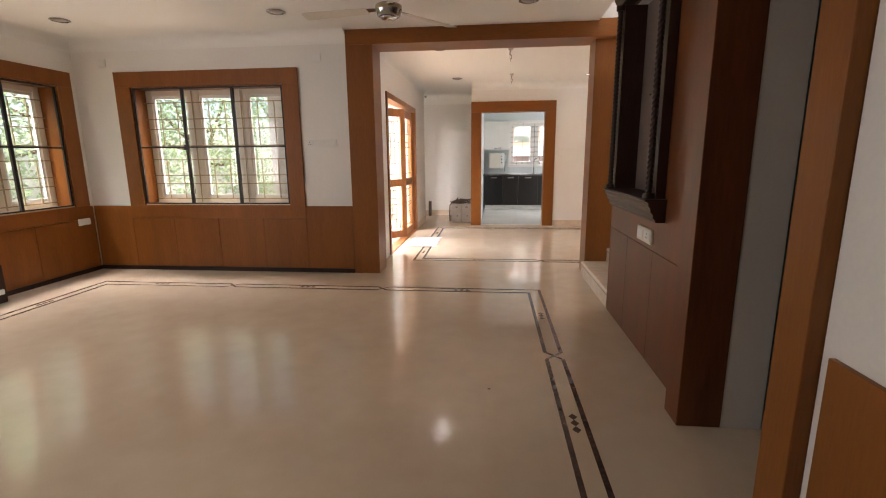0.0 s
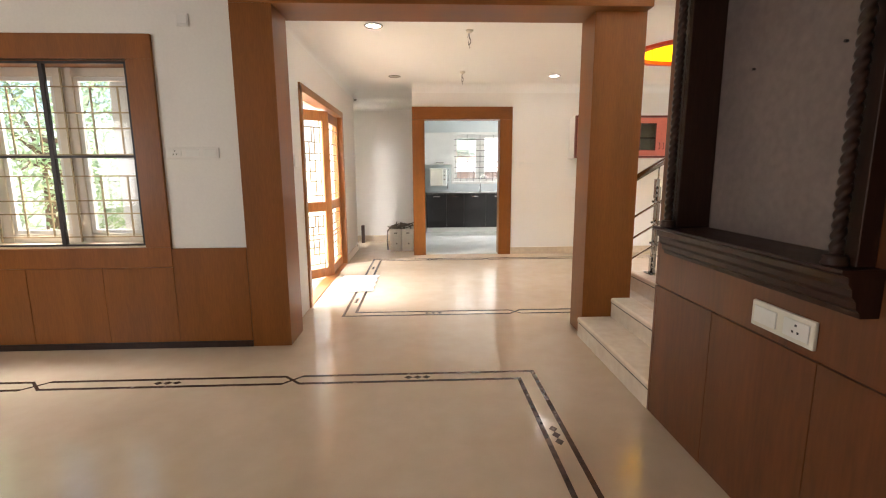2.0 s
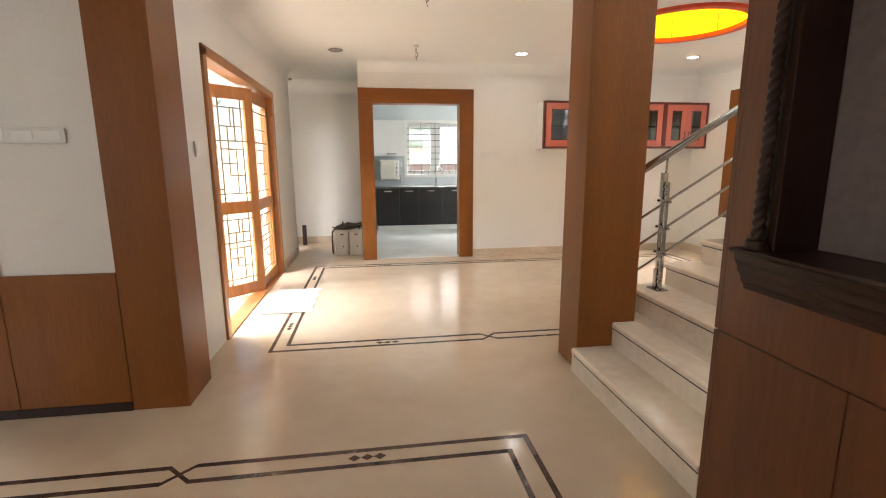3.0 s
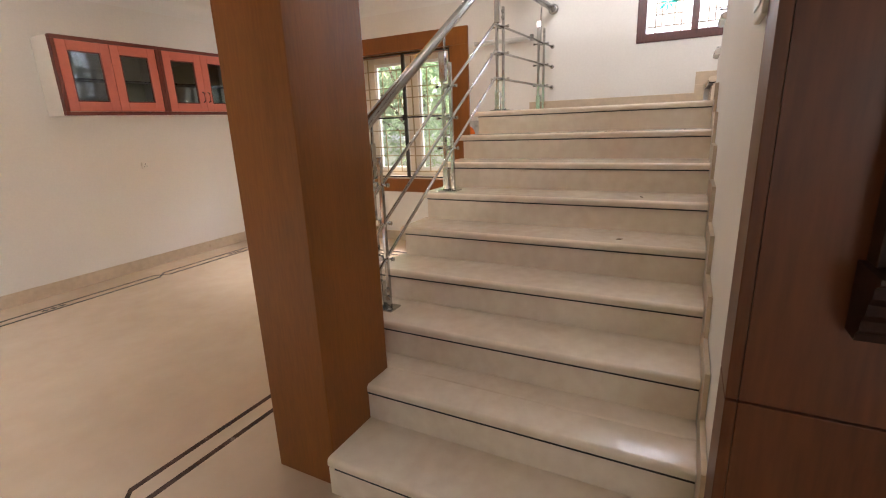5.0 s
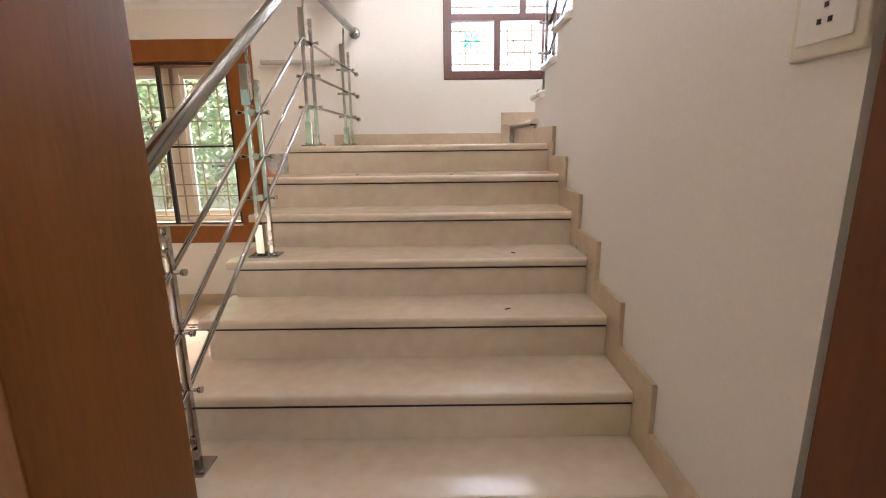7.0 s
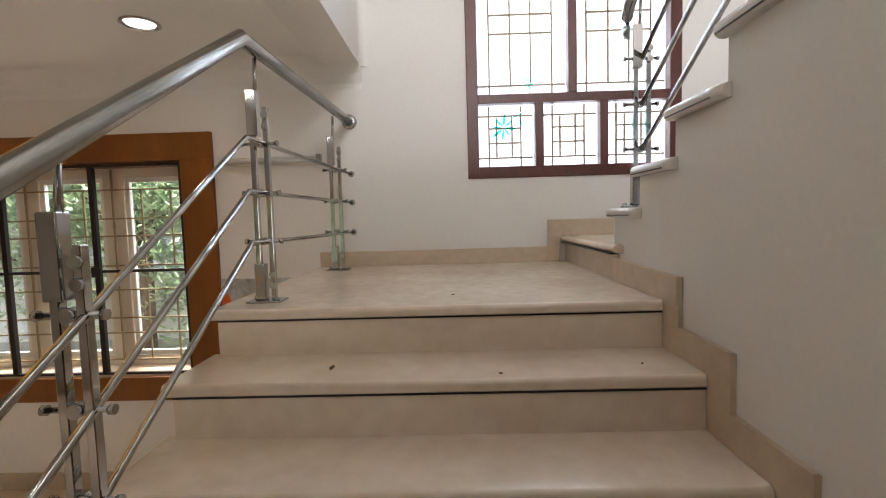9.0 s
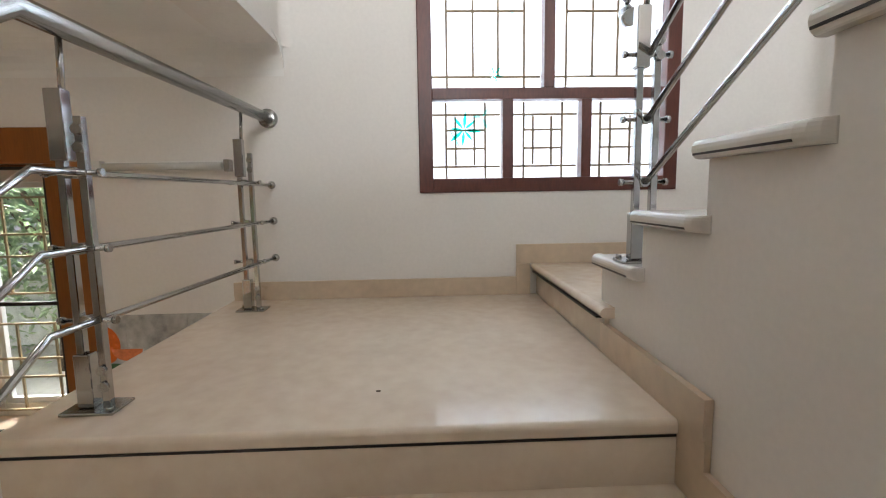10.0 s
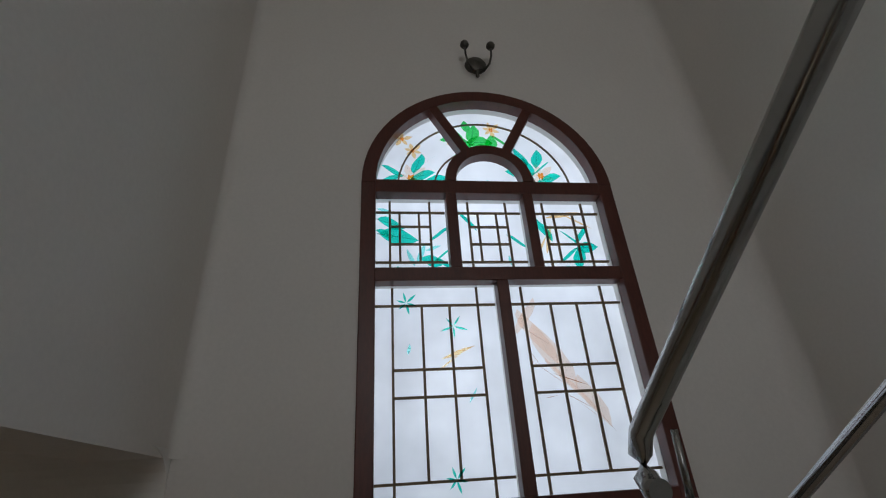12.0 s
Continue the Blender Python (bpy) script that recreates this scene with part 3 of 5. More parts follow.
for k in range(2, 11):
    nose = UN - 0.272 * (k - 2)
    z = PLAT + 0.150 * (k - 1)
    t = 0.038
    # tread with rounded front and rounded open side
    out = [(nose - 0.36, z - t), (nose - 0.36, z)] + [(nose - 0.02 + 0.02 * math.sin(j * math.pi / 8), z - 0.019 + 0.019 * math.cos(j * math.pi / 8)) for j in range(9)]
    part("tread", prism(bmesh.new(), out, 4.76, STAIR_Y - 0.003, lambda p, q, s: (p, s, q)), LIT_MARBLE, stairs)
    bm, rings = bmesh.new(), []
    for back, out_y in ((0.0, 0.7), (0.006, 1.0), (0.262, 1.0), (0.28, 0.82), (0.295, 0.5), (0.305, 0.08)):
        reach = (SIDE_Y - STAIR_Y) * out_y
        side = [(STAIR_Y - 0.002, z - t), (STAIR_Y - 0.002, z)] + [(STAIR_Y + reach * (0.55 + 0.45 * math.sin(j * math.pi / 8)), z - 0.019 + 0.019 * math.cos(j * math.pi / 8)) for j in range(9)]
        rings.append([bm.verts.new((nose - back, p, q)) for p, q in side])
    for u, v in zip(rings, rings[1:]):
        for j in range(11):
            bm.faces.new((u[j], u[(j + 1) % 11], v[(j + 1) % 11], v[j]))
    bm.faces.new(rings[0])
    bm.faces.new(rings[-1][::-1])
    part("tread_return", bm, LIT_MARBLE, stairs)
    part("black_strip", box((nose - 0.262, SIDE_Y - 0.012, z - 0.031), (nose - 0.008, SIDE_Y - 0.0012, z - 0.020)), BLACK_LINE, stairs)
    part("riser", box((nose - 0.035, 4.76, z - RISE), (nose - 0.015, STAIR_Y - 0.001, z - t)), PLASTER, stairs)
    spandrel += [(nose - 0.035, z - t - 0.0005), (nose - 0.307, z - t - 0.0005)]
part("spandrel", prism(bmesh.new(), [(4.49, 0.0)] + spandrel + [(spandrel[-1][0], 0.0)], 4.76, STAIR_Y, lambda p, q, s: (p, s, q)), PLASTER, stairs, "cream plastered wall under the upper flight")
part("platform_core", box((4.491, 4.76, 0), (EAST_X, STAIR_Y - 0.002, PLAT - 0.035)), PLASTER, stairs)

# skirting along the flight and landing
for n in range(1, 9):
    x0 = NOSE1 + TREAD * (n - 1)
    z, up, fore = RISE * n, 0.089, 0.095 + 0.004 * (8 - n)
    x_next = x0 + TREAD - fore
    level = [(x0 - fore + 0.001, z), (x_next, z), (x_next, z + up), (x0 - fore + 0.001, z + up)]
    riser = [(x_next, z), (x0 + TREAD + 0.01, z), (x0 + TREAD + 0.01, z + RISE), (x_next, z + RISE + up - 0.001)]
    for shape in ((level, riser) if n > 1 else (riser,)):
        part("skirting", prism(bmesh.new(), shape, STAIR_Y + 0.002, S_R - 0.001 - (0.0006 if shape is riser else 0), lambda p, q, s: (p, s, q)), SKIRT, stairs)
part("skirting", prism(bmesh.new(), [(3.906, LANDING + 0.001), (4.46, LANDING + 0.001), (4.46, LANDING + 0.095), (3.906, LANDING + 0.089)], STAIR_Y + 0.002, S_R + 0.003, lambda p, q, s: (p, s, q)), SKIRT, stairs)
part("skirting", box((EAST_X - 0.018, 6.13, LANDING), (EAST_X - 0.001, 7.56, LANDING + 0.09), bevel=0.003), SKIRT, stairs)
part("skirting", box((EAST_X - 0.02, 4.76, PLAT), (EAST_X - 0.002, 6.17, PLAT + 0.097), bevel=0.003), SKIRT, stairs)
part("skirting", box((EAST_X - 0.02, 6.10, LANDING), (EAST_X - 0.002, 6.17, PLAT), bevel=0.003), SKIRT, stairs)


# ---- stainless railing ----
def railing_post(parent, x, y, z, rail_z, rods, yaw=0):
    """Base plate, two flat bars joined by blocks, clamps for the rods, and a saddle under the handrail."""
    top = rail_z - 0.13
    post = part("post", box((x - 0.010, y + 0.012, z + 0.008), (x + 0.010, y + 0.030, top - 0.14), bevel=0.002), CHROME, parent)
    part("flat_bar", box((x - 0.010, y - 0.036, z + 0.008), (x + 0.010, y - 0.018, top - 0.06), bevel=0.002), CHROME, post)
    part("base_plate", box((x - 0.045, y - 0.062, z), (x + 0.045, y + 0.062, z + 0.008), bevel=0.002), STEEL, post)
    part("foot_block", box((x - 0.017, y - 0.002, z + 0.009), (x + 0.016, y + 0.036, z + 0.14), bevel=0.003), CHROME, post)
    part("head_block", box((x - 0.017, y - 0.002, top - 0.16), (x + 0.016, y + 0.036, top), bevel=0.003), CHROME, post)
    for zz in (z + 0.06, z + 0.10, top - 0.09, top - 0.13):
        part("bolt", tube(bmesh.new(), (x - 0.020, y - 0.029, zz), (x - 0.011, y - 0.029, zz), 0.012, 12), STEEL, post)
    for du, dv in ((-0.03, -0.048), (0.03, 0.05)):
        part("anchor_bolt", tube(bmesh.new(), (x + du, y + dv, z + 0.008), (x + du, y + dv, z + 0.018), 0.009, 8), STEEL, post)
    part("neck", tube(bmesh.new(), (x, y + 0.005, top - 0.01), (x, y, rail_z - 0.02), 0.007, 8), STEEL, post)
    for rz in rods:
        clamp = tube(bmesh.new(), (x, y - 0.062, rz), (x, y + 0.062, rz), 0.006, 8)
        tube(clamp, (x - 0.014, y, rz), (x + 0.014, y, rz), 0.014, 10)
        tube(clamp, (x, y - 0.068, rz), (x, y - 0.058, rz), 0.010, 8)
        tube(clamp, (x, y + 0.058, rz), (x, y + 0.068, rz), 0.010, 8)
        part("rod_clamp", clamp, STEEL, post)


SLOPE = 0.605
rail = thing("stair_railing", "stainless steel stair railing with round handrail and three rods", "railing", (3.5, 7.41, 0.93))
RAIL_Z, hx, start = 2.278, 4.02, 2.20
Y0, Y1, Y2 = 7.395, 7.412, 7.35


def along(z_corner, z_end, x_end):
    """Up the flight to the landing's corner, then level to the wall."""
    return [(start, Y0, z_corner - SLOPE * (hx - start)), (hx, Y1, z_corner), (x_end, Y2, z_end)]


part("handrail", pipe(bmesh.new(), along(RAIL_Z, 2.266, EAST_X - 0.012), 0.025, 18), STEEL, rail)
part("wall_rosette", lathe(bmesh.new(), [(0.026, -0.02), (0.044, -0.016), (0.044, 0.0)], (EAST_X - 0.001, Y2, 2.266), axis="x"), STEEL, rail)
rod_z = [1.962, 1.787, 1.615]
for rz, ze in zip(rod_z, (1.955, 1.784, 1.605)):
    part("rod", pipe(bmesh.new(), along(rz, ze, EAST_X - 0.02), 0.0085, 10), CHROME, rail)
    part("rod_knob", lathe(bmesh.new(), [(0.009, -0.03), (0.017, -0.022), (0.019, -0.012), (0.014, 0.0)], (EAST_X - 0.001, Y2, ze), 12, "x"), STEEL, rail)
for px, py, pz in ((2.54, 7.425, 3 * RISE), (3.305, 7.435, 6 * RISE), (4.155, 7.425, LANDING), (5.12, 7.40, LANDING)):
    fall = SLOPE * max(0, hx - px)
    railing_post(rail, px, py, pz, RAIL_Z - fall, [r - fall for r in rod_z])

rail2 = thing("upper_stair_railing", "stainless steel railing of the upper flight with curled handrail end", "railing", (4.38, 6.0, PLAT + RISE))
US = 0.562
HY, px, pz = 6.01, 4.33, PLAT + 0.150
hz = 2.52
curl = [(4.43, HY, 2.40), (4.455, HY, 2.405), (4.475, HY, 2.43), (4.475, HY, 2.47), (4.45, HY, 2.51)]
part("handrail", pipe(bmesh.new(), curl + [(2.1, HY, 2.51 + US * 2.35)], 0.024, 18), STEEL, rail2)
for rz in (2.266, 2.095, 1.925):
    part("rod", pipe(bmesh.new(), [(4.315, HY, rz), (2.1, HY, rz + US * 2.215)], 0.0085, 10), CHROME, rail2)
railing_post(rail2, px, HY, pz, hz, [2.266, 2.095, 1.925])
for k in (4, 8):
    railing_post(rail2, px - 0.267 * k, HY, PLAT + 0.150 * (1 + k), hz + 0.150 * k, [r + 0.150 * k for r in (2.266, 2.095, 1.925)])


# ---- inlaid floor borders ----
def border_side(parent, fixed, inner, a0, a1, crossings, diamonds, along, w=0.026):
    """Two dark lines that swap sides at each crossing, with rows of three diamonds between."""
    def put(a, b):
        return (lambda u, d, z: (u, d, z)) if along == "x" else (lambda u, d, z: (d, u, z))
    P = put(0, 0)
    z0, z1 = -0.004, 0.0015
    h = 0.055
    marks = [a0] + [c for c in sorted(crossings)] + [a1]
    for i, (p, q) in enumerate(zip(marks, marks[1:])):
        s, e = (p if i == 0 else p + h), (q if i == len(marks) - 2 else q - h)
        part("inlay_strip", box((s, fixed - w / 2, z0), (e, fixed + w / 2, z1), P), INLAY, parent)
        lim = abs(inner - fixed)
        s2, e2 = (s + (lim if i == 0 else 0)), (e - (lim if i == len(marks) - 2 else 0))
        part("inlay_strip", box((s2, inner - w / 2, z0), (e2, inner + w / 2, z1), P), INLAY, parent)
    for c in crossings:
        for sgn in (1, -1):
            bm = prism(bmesh.new(), [(c - h, (fixed if sgn > 0 else inner) - w / 2), (c - h, (fixed if sgn > 0 else inner) + w / 2),
                                     (c + h, (inner if sgn > 0 else fixed) + w / 2), (c + h, (inner if sgn > 0 else fixed) - w / 2)], z0, z1 + 0.0004 * sgn, lambda p, q, s: P(p, q, s))
            part("inlay_crossing", bm, INLAY, parent)
    mid = (fixed + inner) / 2
    for c in diamonds:
        for k in (-1, 0, 1):
            o = c + 0.058 * k
            part("inlay_diamond", prism(bmesh.new(), [(o - 0.029, mid), (o, mid - 0.022), (o + 0.029, mid), (o, mid + 0.022)], z0, z1, lambda p, q, s: P(p, q, s)), INLAY, parent)


def border(name, x0, x1, y0, y1, cross, dia):
    b = thing(name, "double line of dark marble inlaid in the floor", "floor border", ((x0 + x1) / 2, (y0 + y1) / 2, 0), kind="structure")
    g, e = 0.107, 0.013
    border_side(b, y1, y1 - g, x0 - e, x1 + e, cross["n"], dia["n"], "x")
    border_side(b, y0, y0 + g, x0 - e, x1 + e, cross["s"], dia["s"], "x")
    border_side(b, x1, x1 - g, y0 + e, y1 - e, cross["e"], dia["e"], "y")
    border_side(b, x0, x0 + g, y0 + e, y1 - e, cross["w"], dia["w"], "y")


border("floor_border_living", -3.33, 1.342, 0.9, 6.60, {"n": [-1.83, -0.228], "s": [-1.83, -0.228], "e": [1.84, 3.44, 5.04], "w": [1.84, 3.44, 5.04]},
       {"n": [-2.63, -1.015, 0.577], "s": [-1.015, 0.577], "e": [2.64, 4.24, 5.835], "w": [2.64, 4.24, 5.835]})
border("floor_border_dining", -0.125, 4.85, 7.875, 10.69, {"n": [1.573, 3.35], "s": [1.49, 3.3], "e": [9.3], "w": [9.25]},
       {"n": [0.754, 2.45, 4.2], "s": [0.712, 2.4, 4.1], "e": [8.6, 9.95], "w": [8.40, 10.05]})

# skirting in the dining room
sk = thing("baseboard", "low beige marble skirting round the dining room", "skirting", (2.5, KITCHEN_Y, 0), kind="structure")
part("skirting_strip", box((2.018, KITCHEN_Y - 0.014, 0), (EAST_X, KITCHEN_Y, 0.11), bevel=0.003), SKIRT, sk)
part("skirting_strip", box((DINING_X, 10.47, 0), (DINING_X + 0.014, 11.65, 0.11), bevel=0.003), SKIRT, sk)
part("skirting_strip", box((-0.9, 12.586, 0), (0.479, 12.60, 0.11), bevel=0.003), SKIRT, sk)
part("skirting_strip", box((EAST_X - 0.014, 7.47, 0), (EAST_X, KITCHEN_Y - 0.014, 0.11), bevel=0.003), SKIRT, sk)
part("skirting_strip", box((2.29, 7.529, 0), (EAST_X - 0.014, 7.541, 0.11), bevel=0.003), SKIRT, sk)

# ---- niche with twisted columns ----
niche = thing("wall_niche", "dark carved wooden wall niche with twisted columns", "niche", (1.80, 5.33, 0.93))
NY0, NY1 = 4.90, 5.83
part("shelf", prism(bmesh.new(), [(1.97, 1.06), (1.738, 1.06), (1.735, 1.052), (1.742, 1.046), (1.756, 1.04), (1.758, 1.02), (1.770, 1.005), (1.773, 0.985), (1.786, 0.97), (1.789, 0.95), (1.800, 0.94), (1.803, 0.925), (1.858, 0.925), (1.858, 1.03), (1.97, 1.03)],
                    NY0 - 0.05, NY1 + 0.05, lambda p, q, s: (p, s, q)), WOOD_DARK, niche)
part("back_board", box((1.955, NY0 + 0.05, 1.061), (1.97, NY1 - 0.02, 2.36)), NICHE_BACK, niche, "grey mauve back board with nail holes")
part("side_board", box((1.802, NY0 + 0.045, 1.061), (1.954, NY0 + 0.07, 2.36), bevel=0.003), WOOD_DARK, niche)
part("side_board", box((1.802, NY1 - 0.045, 1.061), (1.954, NY1 - 0.02, 2.36), bevel=0.003), WOOD_DARK, niche)
part("side_face", box((1.802, NY0 - 0.02, 1.061), (1.858, NY0 + 0.044, 2.36), bevel=0.003), WOOD_DARK, niche)
part("side_face", box((1.802, NY1 - 0.019, 1.061), (1.858, NY1 + 0.04, 2.36), bevel=0.003), WOOD_DARK, niche)
part("cornice", prism(bmesh.new(), [(1.858, 2.361), (1.772, 2.361), (1.764, 2.39), (1.752, 2.41), (1.743, 2.45), (1.738, 2.47), (1.858, 2.47)], NY0 - 0.05, NY1 + 0.07, lambda p, q, s: (p, s, q)), WOOD_DARK, niche)


def twisted(x, y, z0, z1, r=0.0165):
    bm = bmesh.new()
    rings, n, seg = [], int((z1 - z0) / 0.005), 18
    for i in range(n + 1):
        z = z0 + (z1 - z0) * i / n
        ring = []
        for k in range(seg):
            a = k * math.tau / seg
            rad = r + 0.003 * math.cos(3 * a - z * 210)
            ring.append(bm.verts.new((x + rad * math.cos(a), y + rad * math.sin(a), z)))
        rings.append(ring)
    for u, v in zip(rings, rings[1:]):
        for k in range(seg):
            f = bm.faces.new((u[k], u[(k + 1) % seg], v[(k + 1) % seg], v[k]))
            f.smooth = True
    bm.faces.new(rings[0][::-1])
    bm.faces.new(rings[-1])
    return bm


for y in (NY0 + 0.02, NY1 - 0.01):
    col = part("twisted_column", twisted(1.776, y, 1.091, 2.33), WOOD_DARK, niche)
    part("column_base", lathe(bmesh.new(), [(0.031, 0), (0.034, 0.006), (0.029, 0.016), (0.032, 0.022), (0.026, 0.032)], (1.776, y, 1.0605)), WOOD_DARK, col)
    part("column_cap", lathe(bmesh.new(), [(0.026, 0), (0.032, 0.010), (0.029, 0.016), (0.033, 0.03)], (1.776, y, 2.33)), WOOD_DARK, col)
for k in range(4):
    a = k * 0.05
    part("carved_crest", lathe(bmesh.new(), [(0.008, 0), (0.03, 0.02), (0.02, 0.05), (0.026, 0.07), (0.004, 0.10 + 0.02 * k)], (1.79, NY1 + 0.02 - a, 2.471), 10), WOOD_DARK, niche)
for yy, zz in ((5.17, 1.72), (5.58, 1.72)):
    part("nail", tube(bmesh.new(), (1.945, yy, zz), (1.9555, yy, zz), 0.005, 8), IRON, niche)


# ---- switches and sockets ----
def switch_plate(label, u, z, w, h, place, gangs=2, holes=True, mat=None):
    mat = mat or IVORY
    s = thing("switch_plate", label, "switch", place(u, 0, z - h / 2), group="switches and sockets")
    part("plate", box((u - w / 2, -0.014, z - h / 2), (u + w / 2, 0.0, z + h / 2), place, 0.004), mat, s)
    for k in range(gangs):
        c = u - w / 2 + w * (k + 0.5) / gangs
        part("rocker", box((c - w / gangs * 0.38, -0.018, z - h * 0.32), (c + w / gangs * 0.38, -0.014, z + h * 0.32), place, 0.002), WHITE, s)
        if holes and k == 0:
            for du, dz in ((0, 0.014), (-0.011, -0.009), (0.011, -0.009)):
                part("socket_hole", box((c + du - 0.004, -0.0188, z + dz - 0.004), (c + du + 0.004, -0.018, z + dz + 0.004), place), BLACK_LINE, s)
    return s


switch_plate("ivory socket and switch plate on the brown panelling", 5.17, 0.806, 0.28, 0.095, lambda u, d, z: (PANEL_X + d, u, z), 2)
switch_plate("white switch plate on the brown wainscot", 6.99, 0.60, 0.16, 0.075, lambda u, d, z: (WEST_X + 0.025 - d, u, z), 3, False, WHITE)
switch_plate("wide cream switch board on the cream wall", -1.02, 1.463, 0.37, 0.075, north(NORTH_Y), 3, True, PLASTER)
switch_plate("cream blank plate high on the cream wall", -3.50, 2.367, 0.085, 0.085, north(NORTH_Y), 1, False, PLASTER)
switch_plate("cream blank plate high on the cream wall", -1.01, 2.36, 0.085, 0.085, north(NORTH_Y), 1, False, PLASTER)
switch_plate("cream switch board on the dining wall", 2.27, 1.43, 0.26, 0.06, north(KITCHEN_Y), 3, False, PLASTER)
switch_plate("small cream socket plate on the dining wall", 3.66, 1.03, 0.14, 0.07, north(KITCHEN_Y), 2, True, PLASTER)
switch_plate("white switch plate beside the teak door", 7.93, 1.42, 0.10, 0.10, lambda u, d, z: (DINING_X - d, u, z), 1, False, WHITE)
switch_plate("ivory socket plate on the stair wall", 2.115, 1.585, 0.15, 0.125, lambda u, d, z: (u, STAIR_Y - d, z), 1, True)
for xx in (-0.95, -0.90):
    solid("wall_screw", tube(bmesh.new(), (xx, NORTH_Y - 0.01, 2.56), (xx, NORTH_Y, 2.56), 0.008, 8), IRON, "dark steel screw high in the cream wall", "screw", (xx, NORTH_Y, 2.56))

# low box in the corner under the side window
lowbox = thing("floor_box", "low dark wooden box with pale label on floor", "box", (-3.76, 5.55, 0))
part("body", box((WEST_X + 0.03, 5.25, 0.0), (-3.67, 5.85, 0.36), bevel=0.006), WOOD_DARK, lowbox)
part("label_strip", box((-3.674, 5.5, 0.08), (-3.6685, 5.83, 0.13)), WHITE, lowbox, "pale label strip")

# ---- ceiling fan ----
fan = thing("ceiling_fan", "cream three-bladed ceiling fan with steel hub", "fan", (0.08, 5.78, 2.40))
FX, FY, FZ = 0.08, 5.78, 2.385
part("motor_housing", lathe(bmesh.new(), [(0.02, -0.045), (0.075, -0.045), (0.088, -0.035), (0.092, -0.01), (0.098, 0.0), (0.098, 0.035), (0.07, 0.05), (0.03, 0.055)], (FX, FY, FZ), 28), STEEL, fan)
part("bottom_disc", lathe(bmesh.new(), [(0.005, -0.062), (0.055, -0.058), (0.072, -0.046)], (FX, FY, FZ), 28), CHROME, fan, "polished disc under the hub")
part("gold_band", lathe(bmesh.new(), [(0.0995, 0.004), (0.1005, 0.008), (0.1005, 0.026), (0.0995, 0.030)], (FX, FY, FZ), 28), GOLD, fan, "gold band round hub")
part("rod", tube(bmesh.new(), (FX, FY, FZ + 0.05), (FX, FY, CEIL - 0.02), 0.012), STEEL, fan)
part("canopy", lathe(bmesh.new(), [(0.02, -0.07), (0.055, -0.03), (0.06, 0)], (FX, FY, CEIL)), WHITE, fan)
BLADE = material("cream fan blade enamel", (0.66, 0.62, 0.54), 0.4, vary=0.06, scale=5)
for ang in (172, 52, 292):
    c, s_ = math.cos(radians(ang)), math.sin(radians(ang))
    P = lambda u, d, z: (FX + u * c - d * s_, FY + u * s_ + d * c, FZ + 0.01 + z + d * 0.18)
    blade = part("blade", prism(bmesh.new(), [(0.17, -0.045), (0.68, -0.06), (0.70, -0.05), (0.70, 0.05), (0.68, 0.06), (0.17, 0.045)], -0.002, 0.002, lambda p, q, s: P(p, q, s)), BLADE, fan)
    part("blade_arm", prism(bmesh.new(), [(0.09, -0.02), (0.22, -0.03), (0.22, 0.03), (0.09, 0.02)], 0.0025, 0.006, lambda p, q, s: P(p, q, s)), STEEL, blade)

# ---- recessed downlights ----
LIT = glow_material("lit lamp diffuser", (1.0, 0.97, 0.9), 6.0)
UNLIT = material("unlit lamp reflector", (0.35, 0.30, 0.26), 0.3, 0.4, vary=0.1)


def downlight(x, y, lit, r=0.085):
    d = thing("downlight", "round recessed ceiling light, lit, with metal ring" if lit else "round recessed ceiling light, unlit, with metal ring", "ceiling light", (x, y, CEIL), group="recessed ceiling lights")
    part("ring", lathe(bmesh.new(), [(r, 0.0), (r + 0.003, -0.006), (r - 0.01, -0.010), (r - 0.018, -0.006), (r - 0.02, 0.0)], (x, y, CEIL - 0.0005), 28), CHROME, d)
    part("diffuser", lathe(bmesh.new(), [(0.004, -0.004), (r - 0.022, -0.004), (r - 0.021, -0.001)], (x, y, CEIL), 24), LIT if lit else UNLIT, d)


for x, y, lit in ((-3.25, 6.45, False), (1.16, 6.45, False), (-1.11, 6.47, False), (0.2, 8.17, True), (0.255, 10.44, False), (2.465, 10.36, True), (4.68, 10.27, True), (4.69, 8.17, True), (2.47, 8.17, True)):
    downlight(x, y, lit)


def pendant_hook(x, y):
    h = thing("ceiling_hook", "steel ceiling hook with loose wire ends", "hook", (x, y, CEIL), group="ceiling hooks")
    part("cup", lathe(bmesh.new(), [(0.006, -0.03), (0.03, -0.016), (0.036, 0)], (x, y, CEIL), 14), IVORY, h)
    part("hook", pipe(bmesh.new(), [(x, y, CEIL - 0.025), (x, y, CEIL - 0.07), (x + 0.012, y, CEIL - 0.085), (x + 0.012, y, CEIL - 0.11), (x, y, CEIL - 0.125)], 0.004, 8), IRON, h)
    part("wire", pipe(bmesh.new(), [(x - 0.005, y, CEIL - 0.02), (x - 0.014, y + 0.01, CEIL - 0.06), (x - 0.008, y, CEIL - 0.12), (x + 0.004, y, CEIL - 0.16)], 0.0025, 6), BLACK_LINE, h)


pendant_hook(1.08, 8.29)
pendant_hook(1.17, 10.14)

# round coloured ceiling recess with yellow side and red rim
YELLOW_GLOW = glow_material("lit yellow acrylic", (1.0, 0.60, 0.0), 1.0)
ORANGE_RED = material("orange red rim paint", (0.70, 0.075, 0.015), 0.4, vary=0.06)
ring = thing("round_ceiling_light", "round yellow lit ceiling recess with orange-red rim", "ceiling light", (*RING_C, CEIL))


